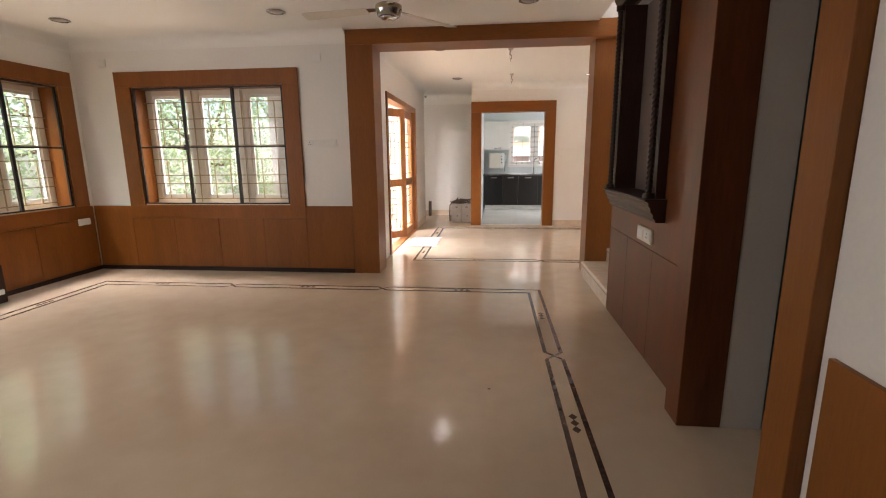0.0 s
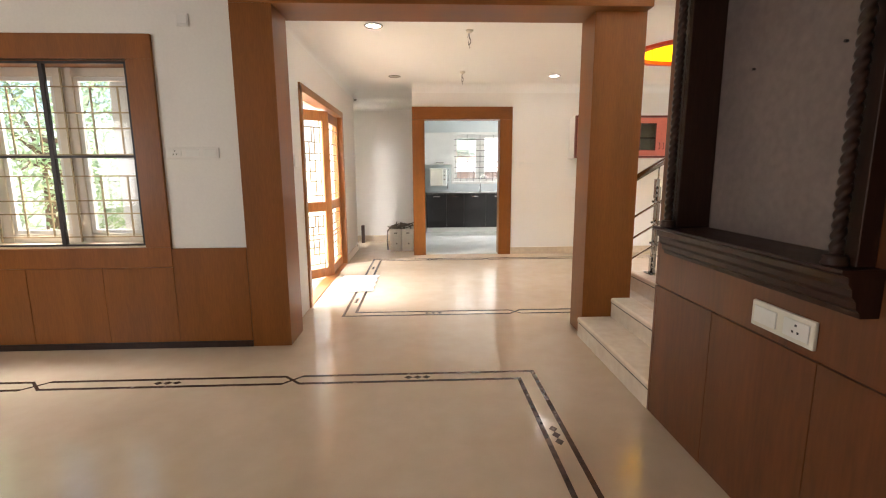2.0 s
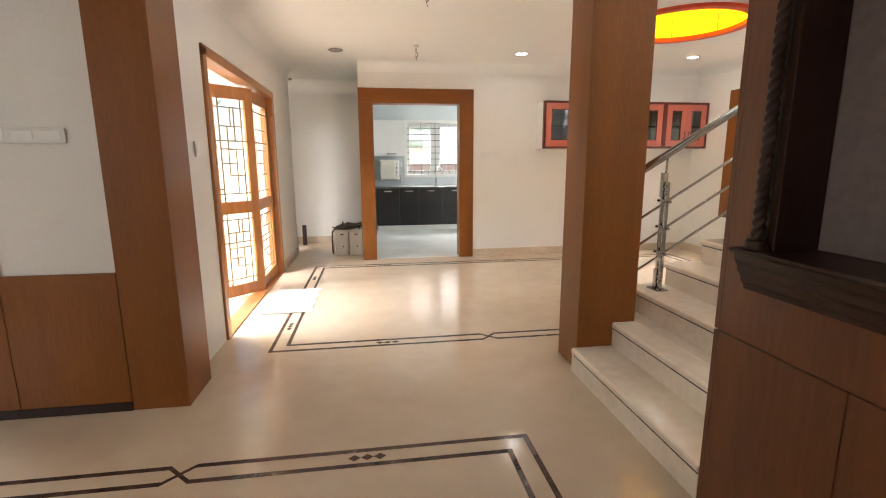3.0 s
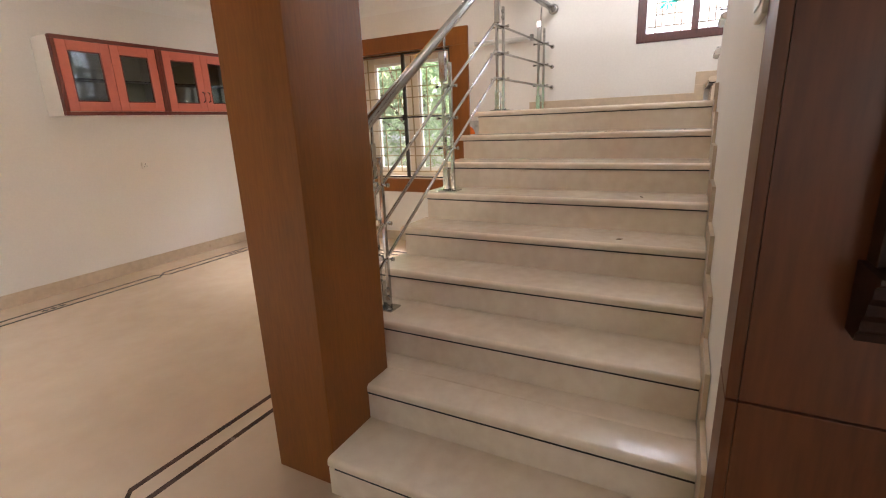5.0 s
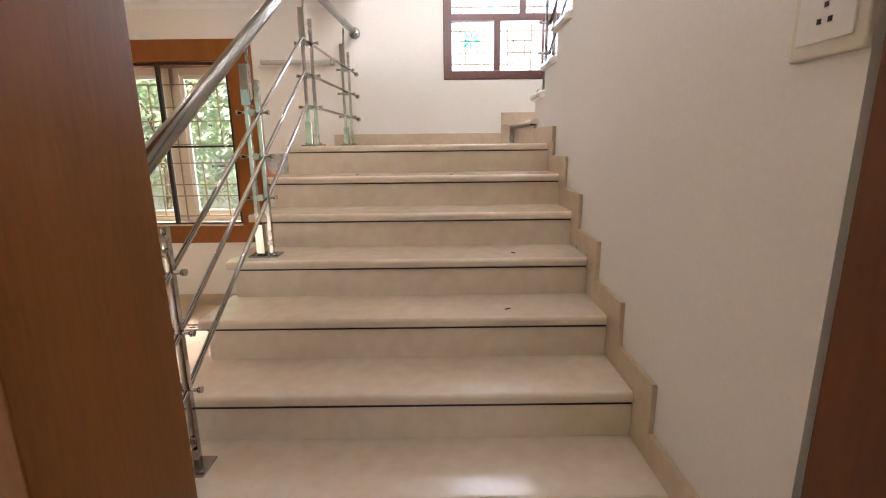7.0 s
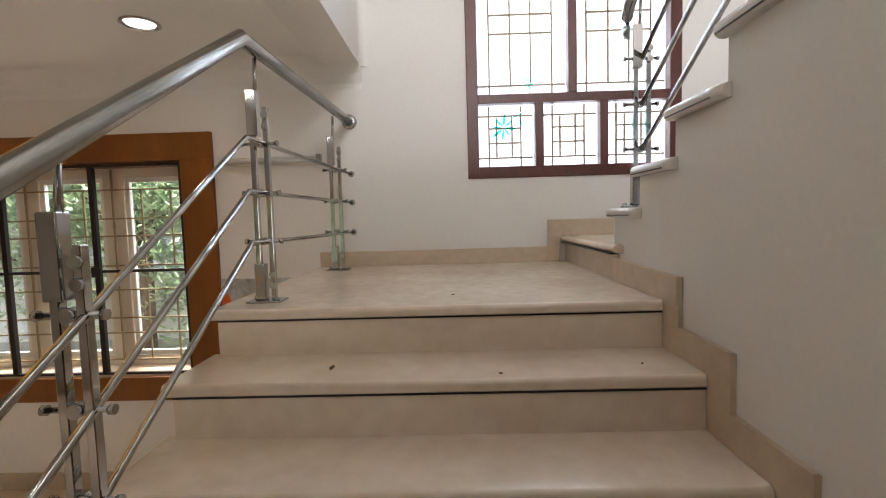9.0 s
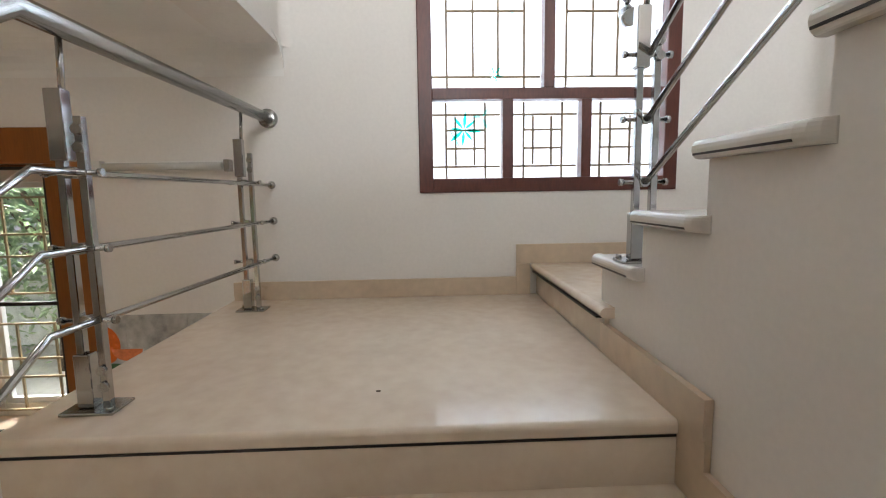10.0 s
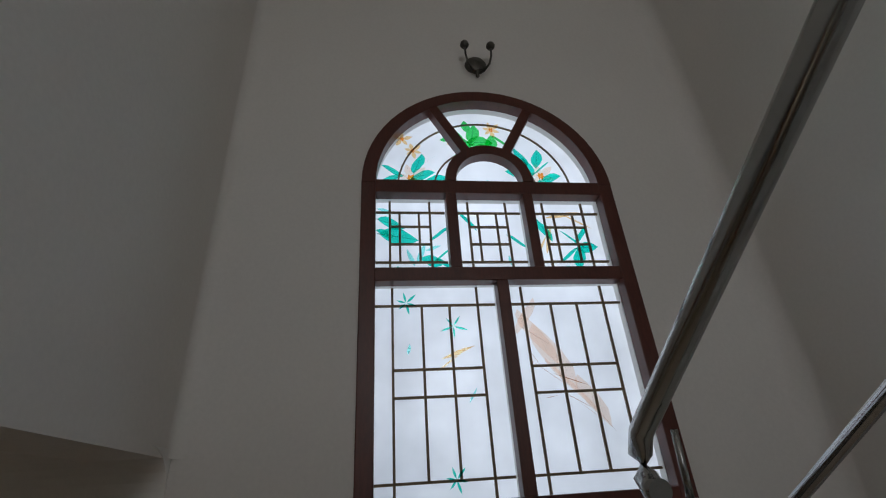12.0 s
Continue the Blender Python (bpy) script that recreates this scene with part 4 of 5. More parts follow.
def hoop(r_in, r_out, z0, z1, seg=64):
    return lathe_ring(bmesh.new(), [(r_in, z0), (r_out, z0), (r_out, z1), (r_in, z1)], RING_C, seg)


def lathe_ring(bm, profile, c, seg):
    loops = [[bm.verts.new((c[0] + r * math.cos(k * math.tau / seg), c[1] + r * math.sin(k * math.tau / seg), z)) for k in range(seg)] for r, z in profile]
    for u, v in zip(loops, loops[1:] + loops[:1]):
        for k in range(seg):
            bm.faces.new((u[k], u[(k + 1) % seg], v[(k + 1) % seg], v[k]))
    return bm


part("diffuser_side", hoop(RING_R - 0.016, RING_R - 0.004, CEIL + 0.012, CEIL + 0.299), YELLOW_GLOW, ring, "glowing yellow acrylic band")
part("rim", hoop(RING_R - 0.03, RING_R + 0.05, CEIL - 0.03, CEIL + 0.011), ORANGE_RED, ring, "orange-red rim")
for k in range(8):
    a = k * math.tau / 8 + 0.35
    rr = RING_R - 0.018
    part("joint_strip", tube(bmesh.new(), (RING_C[0] + rr * math.cos(a), RING_C[1] + rr * math.sin(a), CEIL + 0.012), (RING_C[0] + rr * math.cos(a), RING_C[1] + rr * math.sin(a), CEIL + 0.298), 0.004, 6), ORANGE_RED, ring)

# ---- teak door to the yard ----
door = thing("door_2", "teak framed glass door with brass-coloured bars, one leaf open", "door", (DINING_X, 9.3, 0), kind="structure")
DP = lambda u, d, z: (DINING_X - d, u, z)
part("frame_post", box((8.16, -0.02, 0), (8.235, 0.12, 2.12), DP, 0.004), TEAK, door)
part("frame_post", box((10.37, -0.02, 0), (10.465, 0.12, 2.12), DP, 0.004), TEAK, door)
part("frame_head", box((8.16, -0.02, 2.06), (10.465, 0.12, 2.135), DP, 0.004), TEAK, door)
part("threshold", box((8.235, -0.015, 0.0), (10.37, 0.12, 0.012), DP, 0.003), TEAK, door)


def door_leaf(parent, a, b, handle):
    """A glazed leaf from a to b (x, y on plan)."""
    a, b = Vector((*a, 0)), Vector((*b, 0))
    w = (b - a).length
    e = (b - a).normalized()
    n = Vector((-e.y, e.x, 0))
    P = lambda u, d, z: a + e * u + n * d + Vector((0, 0, z))
    st, top = 0.085, 2.045
    leaf = part("leaf", box((0, -0.018, 0.015), (st, 0.018, top), P, 0.003), TEAK, parent)
    part("stile", box((w - st, -0.018, 0.015), (w, 0.018, top), P, 0.003), TEAK, leaf)
    for z0, z1 in ((0.015, 0.13), (0.84, 0.96), (top - 0.12, top)):
        part("rail", box((st, -0.018, z0), (w - st, 0.018, z1), P, 0.003), TEAK, leaf)
    for z0, z1 in ((0.13, 0.84), (0.96, top - 0.12)):
        g = part("pane", box((st, -0.003, z0), (w - st, 0.003, z1), P), CLEAR, leaf)
        g.visible_shadow = False
        iw, h = w - 2 * st, z1 - z0
        for f in (0.14, 0.86):
            part("glazing_bar", box((st + iw * f - 0.0062, 0.003, z0), (st + iw * f + 0.0062, 0.012, z1), P), BRONZE, leaf)
        for f, f0, f1 in ((0.38, 0.08, 0.52), (0.62, 0.26, 0.74), (0.38, 0.60, 0.92), (0.5, 0.74, 0.92)):
            part("glazing_bar", box((st + iw * f - 0.0062, 0.003, z0 + h * f0), (st + iw * f + 0.0062, 0.012, z0 + h * f1), P), BRONZE, leaf)
        for f, f0, f1 in ((0.08, 0, 1), (0.92, 0, 1), (0.26, 0.14, 0.62), (0.38, 0.38, 0.86), (0.52, 0.14, 0.86), (0.60, 0, 1), (0.74, 0.14, 0.86)):
            part("glazing_bar", box((st + iw * f0, 0.004, z0 + h * f - 0.0062), (st + iw * f1, 0.011, z0 + h * f + 0.0062), P), BRONZE, leaf)
    if handle:
        plate = part("handle_plate", box((w - 0.06, -0.024, 0.92), (w - 0.025, -0.018, 1.16), P, 0.003), IRON, leaf, "dark handle plate")
        part("lever", pipe(bmesh.new(), [P(w - 0.043, -0.024, 1.08), P(w - 0.043, -0.055, 1.08), P(w - 0.10, -0.06, 1.085), P(w - 0.16, -0.055, 1.078)], 0.008, 8), STEEL, plate)


door_leaf(door, (DINING_X - 0.06, 10.365), (DINING_X - 0.06, 9.62), False)
door_leaf(door, (DINING_X - 0.03, 9.60), (-0.86, 9.24), True)

# sheet of packing foam on the floor inside the door
mat_bm = bmesh.new()
nx, ny = 14, 24
grid = [[mat_bm.verts.new((-0.40 + 0.45 * i / nx + 0.012 * math.sin(j * 0.9) * (i in (0, nx)), 8.75 + 0.82 * j / ny, 0.006 + 0.004 * noise.noise((i * 0.5, j * 0.4, 2)) + 0.004)) for j in range(ny + 1)] for i in range(nx + 1)]
low = [[mat_bm.verts.new(v.co - Vector((0, 0, 0.004))) for v in r] for r in grid]
for i in range(nx):
    for j in range(ny):
        mat_bm.faces.new((grid[i][j], grid[i + 1][j], grid[i + 1][j + 1], grid[i][j + 1]))
        mat_bm.faces.new((low[i][j], low[i][j + 1], low[i + 1][j + 1], low[i + 1][j]))
FOAM = material("pale ribbed floor mat", (0.58, 0.58, 0.57), 0.7, vary=0.12, scale=14, fine=70, bump=0.3)
solid("floor_mat", mat_bm, FOAM, "thin pale grey sheet lying on the floor inside the door", "mat", (-0.17, 9.15, 0))

# ---- recess: batteries with cables, and a wooden stub ----
GREY_CASE = material("off white battery case", (0.62, 0.60, 0.55), 0.45, vary=0.08, scale=7)
CABLE = material("dusty grey brown cable", (0.10, 0.075, 0.055), 0.6, vary=0.4, scale=16)
for x0, x1 in ((0.065, 0.255), (0.268, 0.455)):
    bat = thing("battery", "off-white inverter battery standing on the floor", "battery", ((x0 + x1) / 2, 11.55, 0), group="batteries in the recess")
    part("case", box((x0, 11.40, 0.0), (x1, 11.75, 0.34), bevel=0.006), GREY_CASE, bat)
    part("lid", box((x0 - 0.004, 11.396, 0.341), (x1 + 0.004, 11.754, 0.372), bevel=0.006), GREY_CASE, bat)
    part("mark", box(((x0 + x1) / 2 - 0.02, 11.394, 0.30), ((x0 + x1) / 2 + 0.03, 11.3995, 0.315)), BLACK_LINE, bat)
    part("plug", lathe(bmesh.new(), [(0.012, 0.0), (0.012, -0.004)], ((x0 + x1) / 2 + 0.02, 11.4, 0.13), 10, "y"), BLACK_LINE, bat)
    for tx in (x0 + 0.04, x1 - 0.04):
        part("terminal", tube(bmesh.new(), (tx, 11.46, 0.372), (tx, 11.46, 0.40), 0.012, 10), STEEL, bat)
coil = thing("cable_coil", "dusty tangle of cables lying on the batteries", "cables", (0.26, 11.5, 0.373))
random.seed(4)
for k in range(9):
    cx, cy, r0 = 0.26 + random.uniform(-0.1, 0.1), 11.52 + random.uniform(-0.06, 0.08), random.uniform(0.05, 0.10)
    pts = [(cx + r0 * 1.5 * math.cos(a), cy + r0 * math.sin(a), 0.384 + 0.008 * k + 0.014 * math.sin(2 * a + k)) for a in [j * 0.42 + k for j in range(15)]]
    part("cable", pipe(bmesh.new(), pts, 0.006 + 0.003 * random.random(), 7), CABLE, coil)
part("cable", pipe(bmesh.new(), [(0.20, 11.47, 0.40), (0.10, 11.43, 0.42), (0.03, 11.44, 0.34), (0.02, 11.46, 0.15), (0.03, 11.47, 0.012)], 0.012, 8), CABLE, coil)
part("clamp", box((0.17, 11.46, 0.41), (0.19, 11.50, 0.49), bevel=0.003), BLACK_LINE, coil)
solid("wooden_stub", box((-0.53, 12.36, 0.0), (-0.47, 12.42, 0.33), bevel=0.003), WOOD_DARK, "short dark wooden post standing in the recess", "post", (-0.5, 12.39, 0))
solid("wall_sensor", lathe(bmesh.new(), [(0.02, 0), (0.026, -0.012), (0.012, -0.03)], (-0.44, 11.5, 2.47), 12), STEEL, "small metal bracket high in the wall corner", "bracket", (-0.44, 11.5, 2.47))

# ---- pink glazed wall cabinets ----
PINK = material("salmon pink lacquer", (0.60, 0.17, 0.12), 0.35, vary=0.06, scale=3)
MAROON = material("maroon lacquer", (0.14, 0.028, 0.018), 0.4, vary=0.15, scale=5)
CAB_IN = material("grey cabinet lining", (0.52, 0.53, 0.46), 0.6, vary=0.06)
for x0, wide in ((2.915, 0.873), (3.79, 0.873), (4.665, 0.655)):
    c = thing("wall_cabinet", "salmon pink glazed wall cabinet in maroon frame, closed", "cabinet", (x0 + wide / 2, KITCHEN_Y, 1.505), group="wall cabinets in the dining room")
    x1, z0, z1 = x0 + wide, 1.505, 2.128
    y = 10.77
    leaf_w = (wide - 0.064) / 2
    part("back_panel", box((x0 + 0.02, KITCHEN_Y - 0.012, z0 + 0.02), (x1 - 0.02, KITCHEN_Y - 0.001, z1 - 0.02)), CAB_IN, c, "grey inner lining")
    for xa in (x0, x1 - 0.018):
        part("side_panel", box((xa, y + 0.001, z0), (xa + 0.018, KITCHEN_Y - 0.001, z1), bevel=0.002), PLASTER, c, "cream painted side panel")
    for za in (z0, z1 - 0.018):
        part("carcass_board", box((x0 + 0.0185, y + 0.001, za), (x1 - 0.0185, KITCHEN_Y - 0.013, za + 0.018)), PLASTER, c, "cream painted board")
    part("glass_shelf", box((x0 + 0.019, y + 0.03, 1.80), (x1 - 0.019, KITCHEN_Y - 0.02, 1.812)), BLACK_LINE, c, "dark glass shelf")
    for a, b in (((x0, z0), (x1, z0 + 0.03)), ((x0, z1 - 0.03), (x1, z1)), ((x0, z0 + 0.03), (x0 + 0.03, z1 - 0.03)), ((x1 - 0.03, z0 + 0.03), (x1, z1 - 0.03))):
        part("frame", box((a[0], y - 0.05, a[1]), (b[0], y, b[1]), bevel=0.003), MAROON, c)
    for k in range(2):
        dx0 = x0 + 0.032 + k * (leaf_w + 0.001)
        dx1 = dx0 + leaf_w - 0.002
        d = part("door", box((dx0, y - 0.046, z0 + 0.032), (dx0 + 0.075, y - 0.026, z1 - 0.032), bevel=0.003), PINK, c)
        part("door_stile", box((dx1 - 0.075, y - 0.046, z0 + 0.032), (dx1, y - 0.026, z1 - 0.032), bevel=0.003), PINK, d)
        part("door_rail", box((dx0 + 0.075, y - 0.046, z1 - 0.11), (dx1 - 0.075, y - 0.026, z1 - 0.032), bevel=0.003), PINK, d)
        part("door_rail", box((dx0 + 0.075, y - 0.046, z0 + 0.032), (dx1 - 0.075, y - 0.026, z0 + 0.11), bevel=0.003), PINK, d)
        for a, b in (((dx0 + 0.075, z0 + 0.11), (dx1 - 0.075, z0 + 0.12)), ((dx0 + 0.075, z1 - 0.12), (dx1 - 0.075, z1 - 0.11)), ((dx0 + 0.075, z0 + 0.12), (dx0 + 0.085, z1 - 0.12)), ((dx1 - 0.085, z0 + 0.12), (dx1 - 0.075, z1 - 0.12))):
            part("bead", box((a[0], y - 0.042, a[1]), (b[0], y - 0.03, b[1])), MAROON, d)
        g = part("pane", box((dx0 + 0.085, y - 0.037, z0 + 0.12), (dx1 - 0.085, y - 0.034, z1 - 0.12)), DARK_GLASS, d)
        g.visible_shadow = False
        hx_ = dx1 - 0.03 if k == 0 else dx0 + 0.03
        if x0 > 3:
            part("handle", pipe(bmesh.new(), [(hx_, y - 0.046, 1.63), (hx_, y - 0.07, 1.64), (hx_, y - 0.07, 1.72), (hx_, y - 0.046, 1.73)], 0.006, 8), MAROON, d)

# ---- kitchen ----
KX, KY = 0.665, 13.80
GRANITE = material("dark speckled granite", (0.045, 0.045, 0.045), 0.15, vary=0.6, scale=40, fine=160, second=(0.16, 0.16, 0.15))
xs = [0.70, 1.14, 1.52, 2.00, 2.52, 3.05, 3.6, 4.15]
for x0, x1 in zip(xs, xs[1:]):
    u = thing("base_cabinet", "glossy black kitchen base cabinet with steel handle", "cabinet", ((x0 + x1) / 2, KY, 0), group="kitchen base cabinets")
    part("body", box((x0 + 0.001, KY + 0.02, 0.10), (x1 - 0.001, 14.398, 0.828)), BLACK_LAMINATE, u)
    d = part("door", box((x0 + 0.002, KY, 0.102), (x1 - 0.002, KY + 0.019, 0.826), bevel=0.002), BLACK_LAMINATE, u)
    cx = (x0 + x1) / 2
    part("handle", box((cx - 0.075, KY - 0.018, 0.765), (cx + 0.075, KY, 0.79), bevel=0.006), CHROME, d, "bright steel bar handle")
    part("plinth", box((x0, KY + 0.03, 0.006), (x1, KY + 0.045, 0.10)), WHITE, u, "white plinth")
solid("worktop", box((0.662, KY - 0.02, 0.829), (4.3, 14.399, 0.862), bevel=0.004), GRANITE, "dark granite kitchen worktop along the wall", "worktop", (2.4, 14.1, 0.829))
uc = thing("upper_cabinet", "white kitchen wall cabinet with steel handle", "cabinet", (0.98, 14.2, 1.46))
part("body", box((0.665, 14.07, 1.46), (1.30, 14.398, 2.15)), WHITE, uc)
d = part("door", box((0.666, 14.05, 1.462), (1.298, 14.069, 2.148), bevel=0.002), WHITE, uc)
part("handle", box((0.92, 14.03, 1.49), (1.10, 14.05, 1.515), bevel=0.005), CHROME, d)
heater = thing("water_heater", "white boxy water heater hung under the wall cabinet", "water heater", (0.98, 14.25, 1.0))
part("case", box((0.79, 14.16, 0.99), (1.16, 14.399, 1.385), bevel=0.008), WHITE, heater)
part("front_cover", box((0.80, 14.15, 1.00), (1.07, 14.16, 1.375), bevel=0.004), IVORY, heater)
for k, (zz, m_) in enumerate(((1.30, STEEL), (1.23, BLACK_LAMINATE), (1.14, MAROON))):
    part("dial", lathe(bmesh.new(), [(0.014, 0), (0.016, -0.01), (0.008, -0.014)], (1.115, 14.16, zz), 12, "y"), m_, heater)
part("pipe", pipe(bmesh.new(), [(1.165, 14.36, 1.36), (1.22, 14.36, 1.36), (1.23, 14.36, 1.2), (1.19, 14.37, 1.02), (1.19, 14.38, 0.92)], 0.009, 8), STEEL, heater)
tap = thing("kitchen_tap", "chrome swan-neck kitchen tap on the worktop", "tap", (1.93, 14.28, 0.862))
part("body", lathe(bmesh.new(), [(0.028, 0), (0.026, 0.012), (0.018, 0.02), (0.018, 0.14)], (1.93, 14.28, 0.8625)), CHROME, tap)
part("spout", pipe(bmesh.new(), [(1.93, 14.28, 1.0)] + [(1.93 + 0.065 - 0.065 * math.cos(a), 14.28, 1.17 + 0.065 * math.sin(a)) for a in [k * math.pi / 8 for k in range(9)]] + [(2.06, 14.28, 1.10)], 0.011, 10), CHROME, tap)
kw = thing("window_4", "white framed kitchen window with steel grille", "window", (1.94, 14.4, 1.09), kind="structure")
KP = north(14.40)
for a, b in (((1.28, -0.02, 2.12), (2.60, 0.05, 2.18)), ((1.28, -0.02, 1.03), (2.60, 0.05, 1.09)), ((1.28, -0.02, 1.09), (1.35, 0.05, 2.12)), ((2.53, -0.02, 1.09), (2.60, 0.05, 2.12)), ((1.90, 0.06, 1.09), (1.99, 0.10, 2.12))):
    part("window_frame", box(a, b, KP, 0.004), WHITE, kw)
for a0, a1 in ((1.35, 1.90), (1.99, 2.53)):
    for a, b in (((a0, 0.06, 1.09), (a0 + 0.06, 0.10, 2.12)), ((a1 - 0.06, 0.06, 1.09), (a1, 0.10, 2.12)), ((a0 + 0.06, 0.06, 2.05), (a1 - 0.06, 0.10, 2.12)), ((a0 + 0.06, 0.06, 1.09), (a1 - 0.06, 0.10, 1.16))):
        part("sash_bar", box(a, b, KP, 0.003), WHITE, kw)
    g = part("pane", box((a0 + 0.06, 0.078, 1.16), (a1 - 0.06, 0.082, 2.05), KP), CLEAR, kw)
    g.visible_shadow = False
for k in range(8):
    z = 1.15 + k * 0.125
    part("grille_bar", box((1.35, 0.03, z - 0.005), (2.53, 0.04, z + 0.005), KP), IRON, kw)
for k in range(1, 8):
    u = 1.35 + 1.18 * k / 8
    part("grille_bar", box((u - 0.004, 0.041, 1.09), (u + 0.004, 0.049, 1.40 if k % 2 else 2.12), KP), IRON, kw)

# ---- fruit tiles and tube light on the east wall ----
TILE = material("blue grey marbled tile", (0.46, 0.47, 0.47), 0.25, vary=0.35, scale=7, fine=26, second=(0.66, 0.66, 0.64))
ORANGE = material("printed orange peel", (0.72, 0.16, 0.03), 0.25, vary=0.2, scale=14)
FLESH = material("printed orange flesh", (0.80, 0.25, 0.10), 0.25, vary=0.2, scale=20)
LEAF_PRINT = material("printed green leaf", (0.03, 0.10, 0.03), 0.3, vary=0.3, scale=20)
tiles = thing("fruit_tiles", "marbled wall tiles printed with oranges above the basin", "wall tiles", (EAST_X, 7.85, 1.03))
for a, b in ((7.57, 7.798), (7.80, 8.098), (8.10, 8.345)):
    part("tile", box((EAST_X - 0.008, a, 1.03), (EAST_X, b, 1.335), bevel=0.001), TILE, tiles)


def disc(cy, cz, ry, rz, x, a0=0.0, a1=math.tau, n=20):
    pts = [(cy + ry * math.cos(a0 + (a1 - a0) * k / n), cz + rz * math.sin(a0 + (a1 - a0) * k / n)) for k in range(n + (1 if a1 - a0 < 6 else 0))]
    return prism(bmesh.new(), pts, x, x + 0.0008, lambda p, q, s: (s, p, q))


part("orange_print", disc(8.215, 1.185, 0.085, 0.10, EAST_X - 0.0090), ORANGE, tiles)
part("slice_print", disc(8.10, 1.165, 0.075, 0.06, EAST_X - 0.0096, math.pi, math.tau), FLESH, tiles)
part("leaf_print", disc(8.17, 1.075, 0.06, 0.018, EAST_X - 0.0098), LEAF_PRINT, tiles)
part("orange_print", disc(7.74, 1.215, 0.075, 0.07, EAST_X - 0.0090), ORANGE, tiles)
tl = thing("tube_light", "unlit tube light in pale casing on the wall", "tube light", (EAST_X, 7.83, 2.05))
part("casing", box((EAST_X - 0.035, 7.52, 2.025), (EAST_X, 8.14, 2.072), bevel=0.006), WHITE, tl)
part("tube", tube(bmesh.new(), (EAST_X - 0.052, 7.56, 2.047), (EAST_X - 0.052, 8.10, 2.047), 0.017, 14), material("pale tube glass", (0.62, 0.62, 0.58), 0.25, vary=0.03), tl)
for y in (7.53, 8.115):
    part("end_cap", box((EAST_X - 0.075, y - 0.015, 2.02), (EAST_X - 0.035, y + 0.015, 2.075), bevel=0.004), STEEL if y < 8 else WHITE, tl)

# ---- arched stained glass window ----
sw = thing("window_5", "tall arched window with painted milky glass and red-brown frame", "window", (EAST_X, AC, AZ0), kind="structure")
SP = east(EAST_X)
F0, F1 = -0.012, 0.055
GX = 0.095
y_l, y_r = 6.574, 5.441
LEAD = material("dull bronze glazing grille", (0.20, 0.145, 0.085), 0.5, 0.3, vary=0.25, scale=14)
GREENS = [glass_material("teal glass paint", (0.16, 0.86, 0.76)), glass_material("green glass paint", (0.26, 0.84, 0.40))]
AMBER = glass_material("amber glass paint", (1.0, 0.62, 0.20))
BLUSH = glass_material("blush glass paint", (1.0, 0.92, 0.86))
FLOWERS = []
part("frame_post", box((AW0, F0, AZ0), (y_r, F1, AZS), SP, 0.004), RED_WOOD, sw)
part("frame_post", box((y_l, F0, AZ0), (AW1, F1, AZS), SP, 0.004), RED_WOOD, sw)


def arc_bar(r0, r1, a0, a1, cz, d0, d1, n=32):
    bm = bmesh.new()
    loops = []
    for r, d in ((r0, d0), (r1, d0), (r1, d1), (r0, d1)):
        loops.append([bm.verts.new(SP(AC + r * math.cos(a0 + (a1 - a0) * k / n), d, cz + r * math.sin(a0 + (a1 - a0) * k / n))) for k in range(n + 1)])
    for u, v in zip(loops, loops[1:] + loops[:1]):
        for k in range(n):
            bm.faces.new((u[k], u[k + 1], v[k + 1], v[k]))
    for k in (0, n):
        bm.faces.new([lp[k] for lp in loops])
    return bm


RI = AR - 0.068
part("arch_frame", arc_bar(RI, AR, 0, math.pi, AZS, F0, F1), RED_WOOD, sw)
IN0, IN1 = 0.170, 0.225
part("inner_arch", arc_bar(IN0, IN1, 0, math.pi, AZS + 0.02, F0, F1 - 0.004), RED_WOOD, sw)
ROWS = [(1.906, 1.974), (2.347, 2.400), (3.255, 3.320), (3.722, 3.797)]
for z0, z1 in ROWS:
    part("transom", box((y_r, F0 + 0.001, z0), (y_l, F1 - 0.001, z1), SP, 0.003), RED_WOOD, sw)
thirds = ((y_r, 5.802), (5.851, 6.185), (6.237, y_l))
halves = ((y_r, 5.985), (6.037, y_l))
for z0, z1 in ((1.974, 2.347), (3.320, 3.722)):
    for (a, b), (c, d_) in zip(thirds, thirds[1:]):
        part("mullion", box((b, F0 + 0.002, z0), (c, F1 - 0.002, z1), SP, 0.003), RED_WOOD, sw)
part("mullion", box((halves[0][1], F0 + 0.002, 2.400), (halves[1][0], F1 - 0.002, 3.255), SP, 0.003), RED_WOOD, sw)
for ang in (radians(62), radians(118)):
    c, s_ = math.cos(ang), math.sin(ang)
    P = lambda u, d, z: SP(AC + u * c - z * s_, d, AZS + 0.01 + u * s_ + z * c)
    part("arch_spoke", box((IN1 - 0.004, F0 + 0.003, -0.026), (RI + 0.004, F1 - 0.003, 0.026), P), RED_WOOD, sw)


def lead(a, b, z0, z1, vs, hs, t=0.0052):
    """Grille lines in one light: vs (f, g0, g1) upright, hs (g, f0, f1) level, as shares of the light."""
    w, h = b - a, z1 - z0
    bm = bmesh.new()
    for f, g0, g1 in vs:
        bx(bm, (a + w * f - t, 0.070, z0 + h * g0), (a + w * f + t, 0.079, z0 + h * g1), SP)
    for g, f0, f1 in hs:
        bx(bm, (a + w * f0, 0.0695, z0 + h * g - t), (a + w * f1, 0.0785, z0 + h * g + t), SP)
    part("glazing_grille", bm, LEAD, sw)


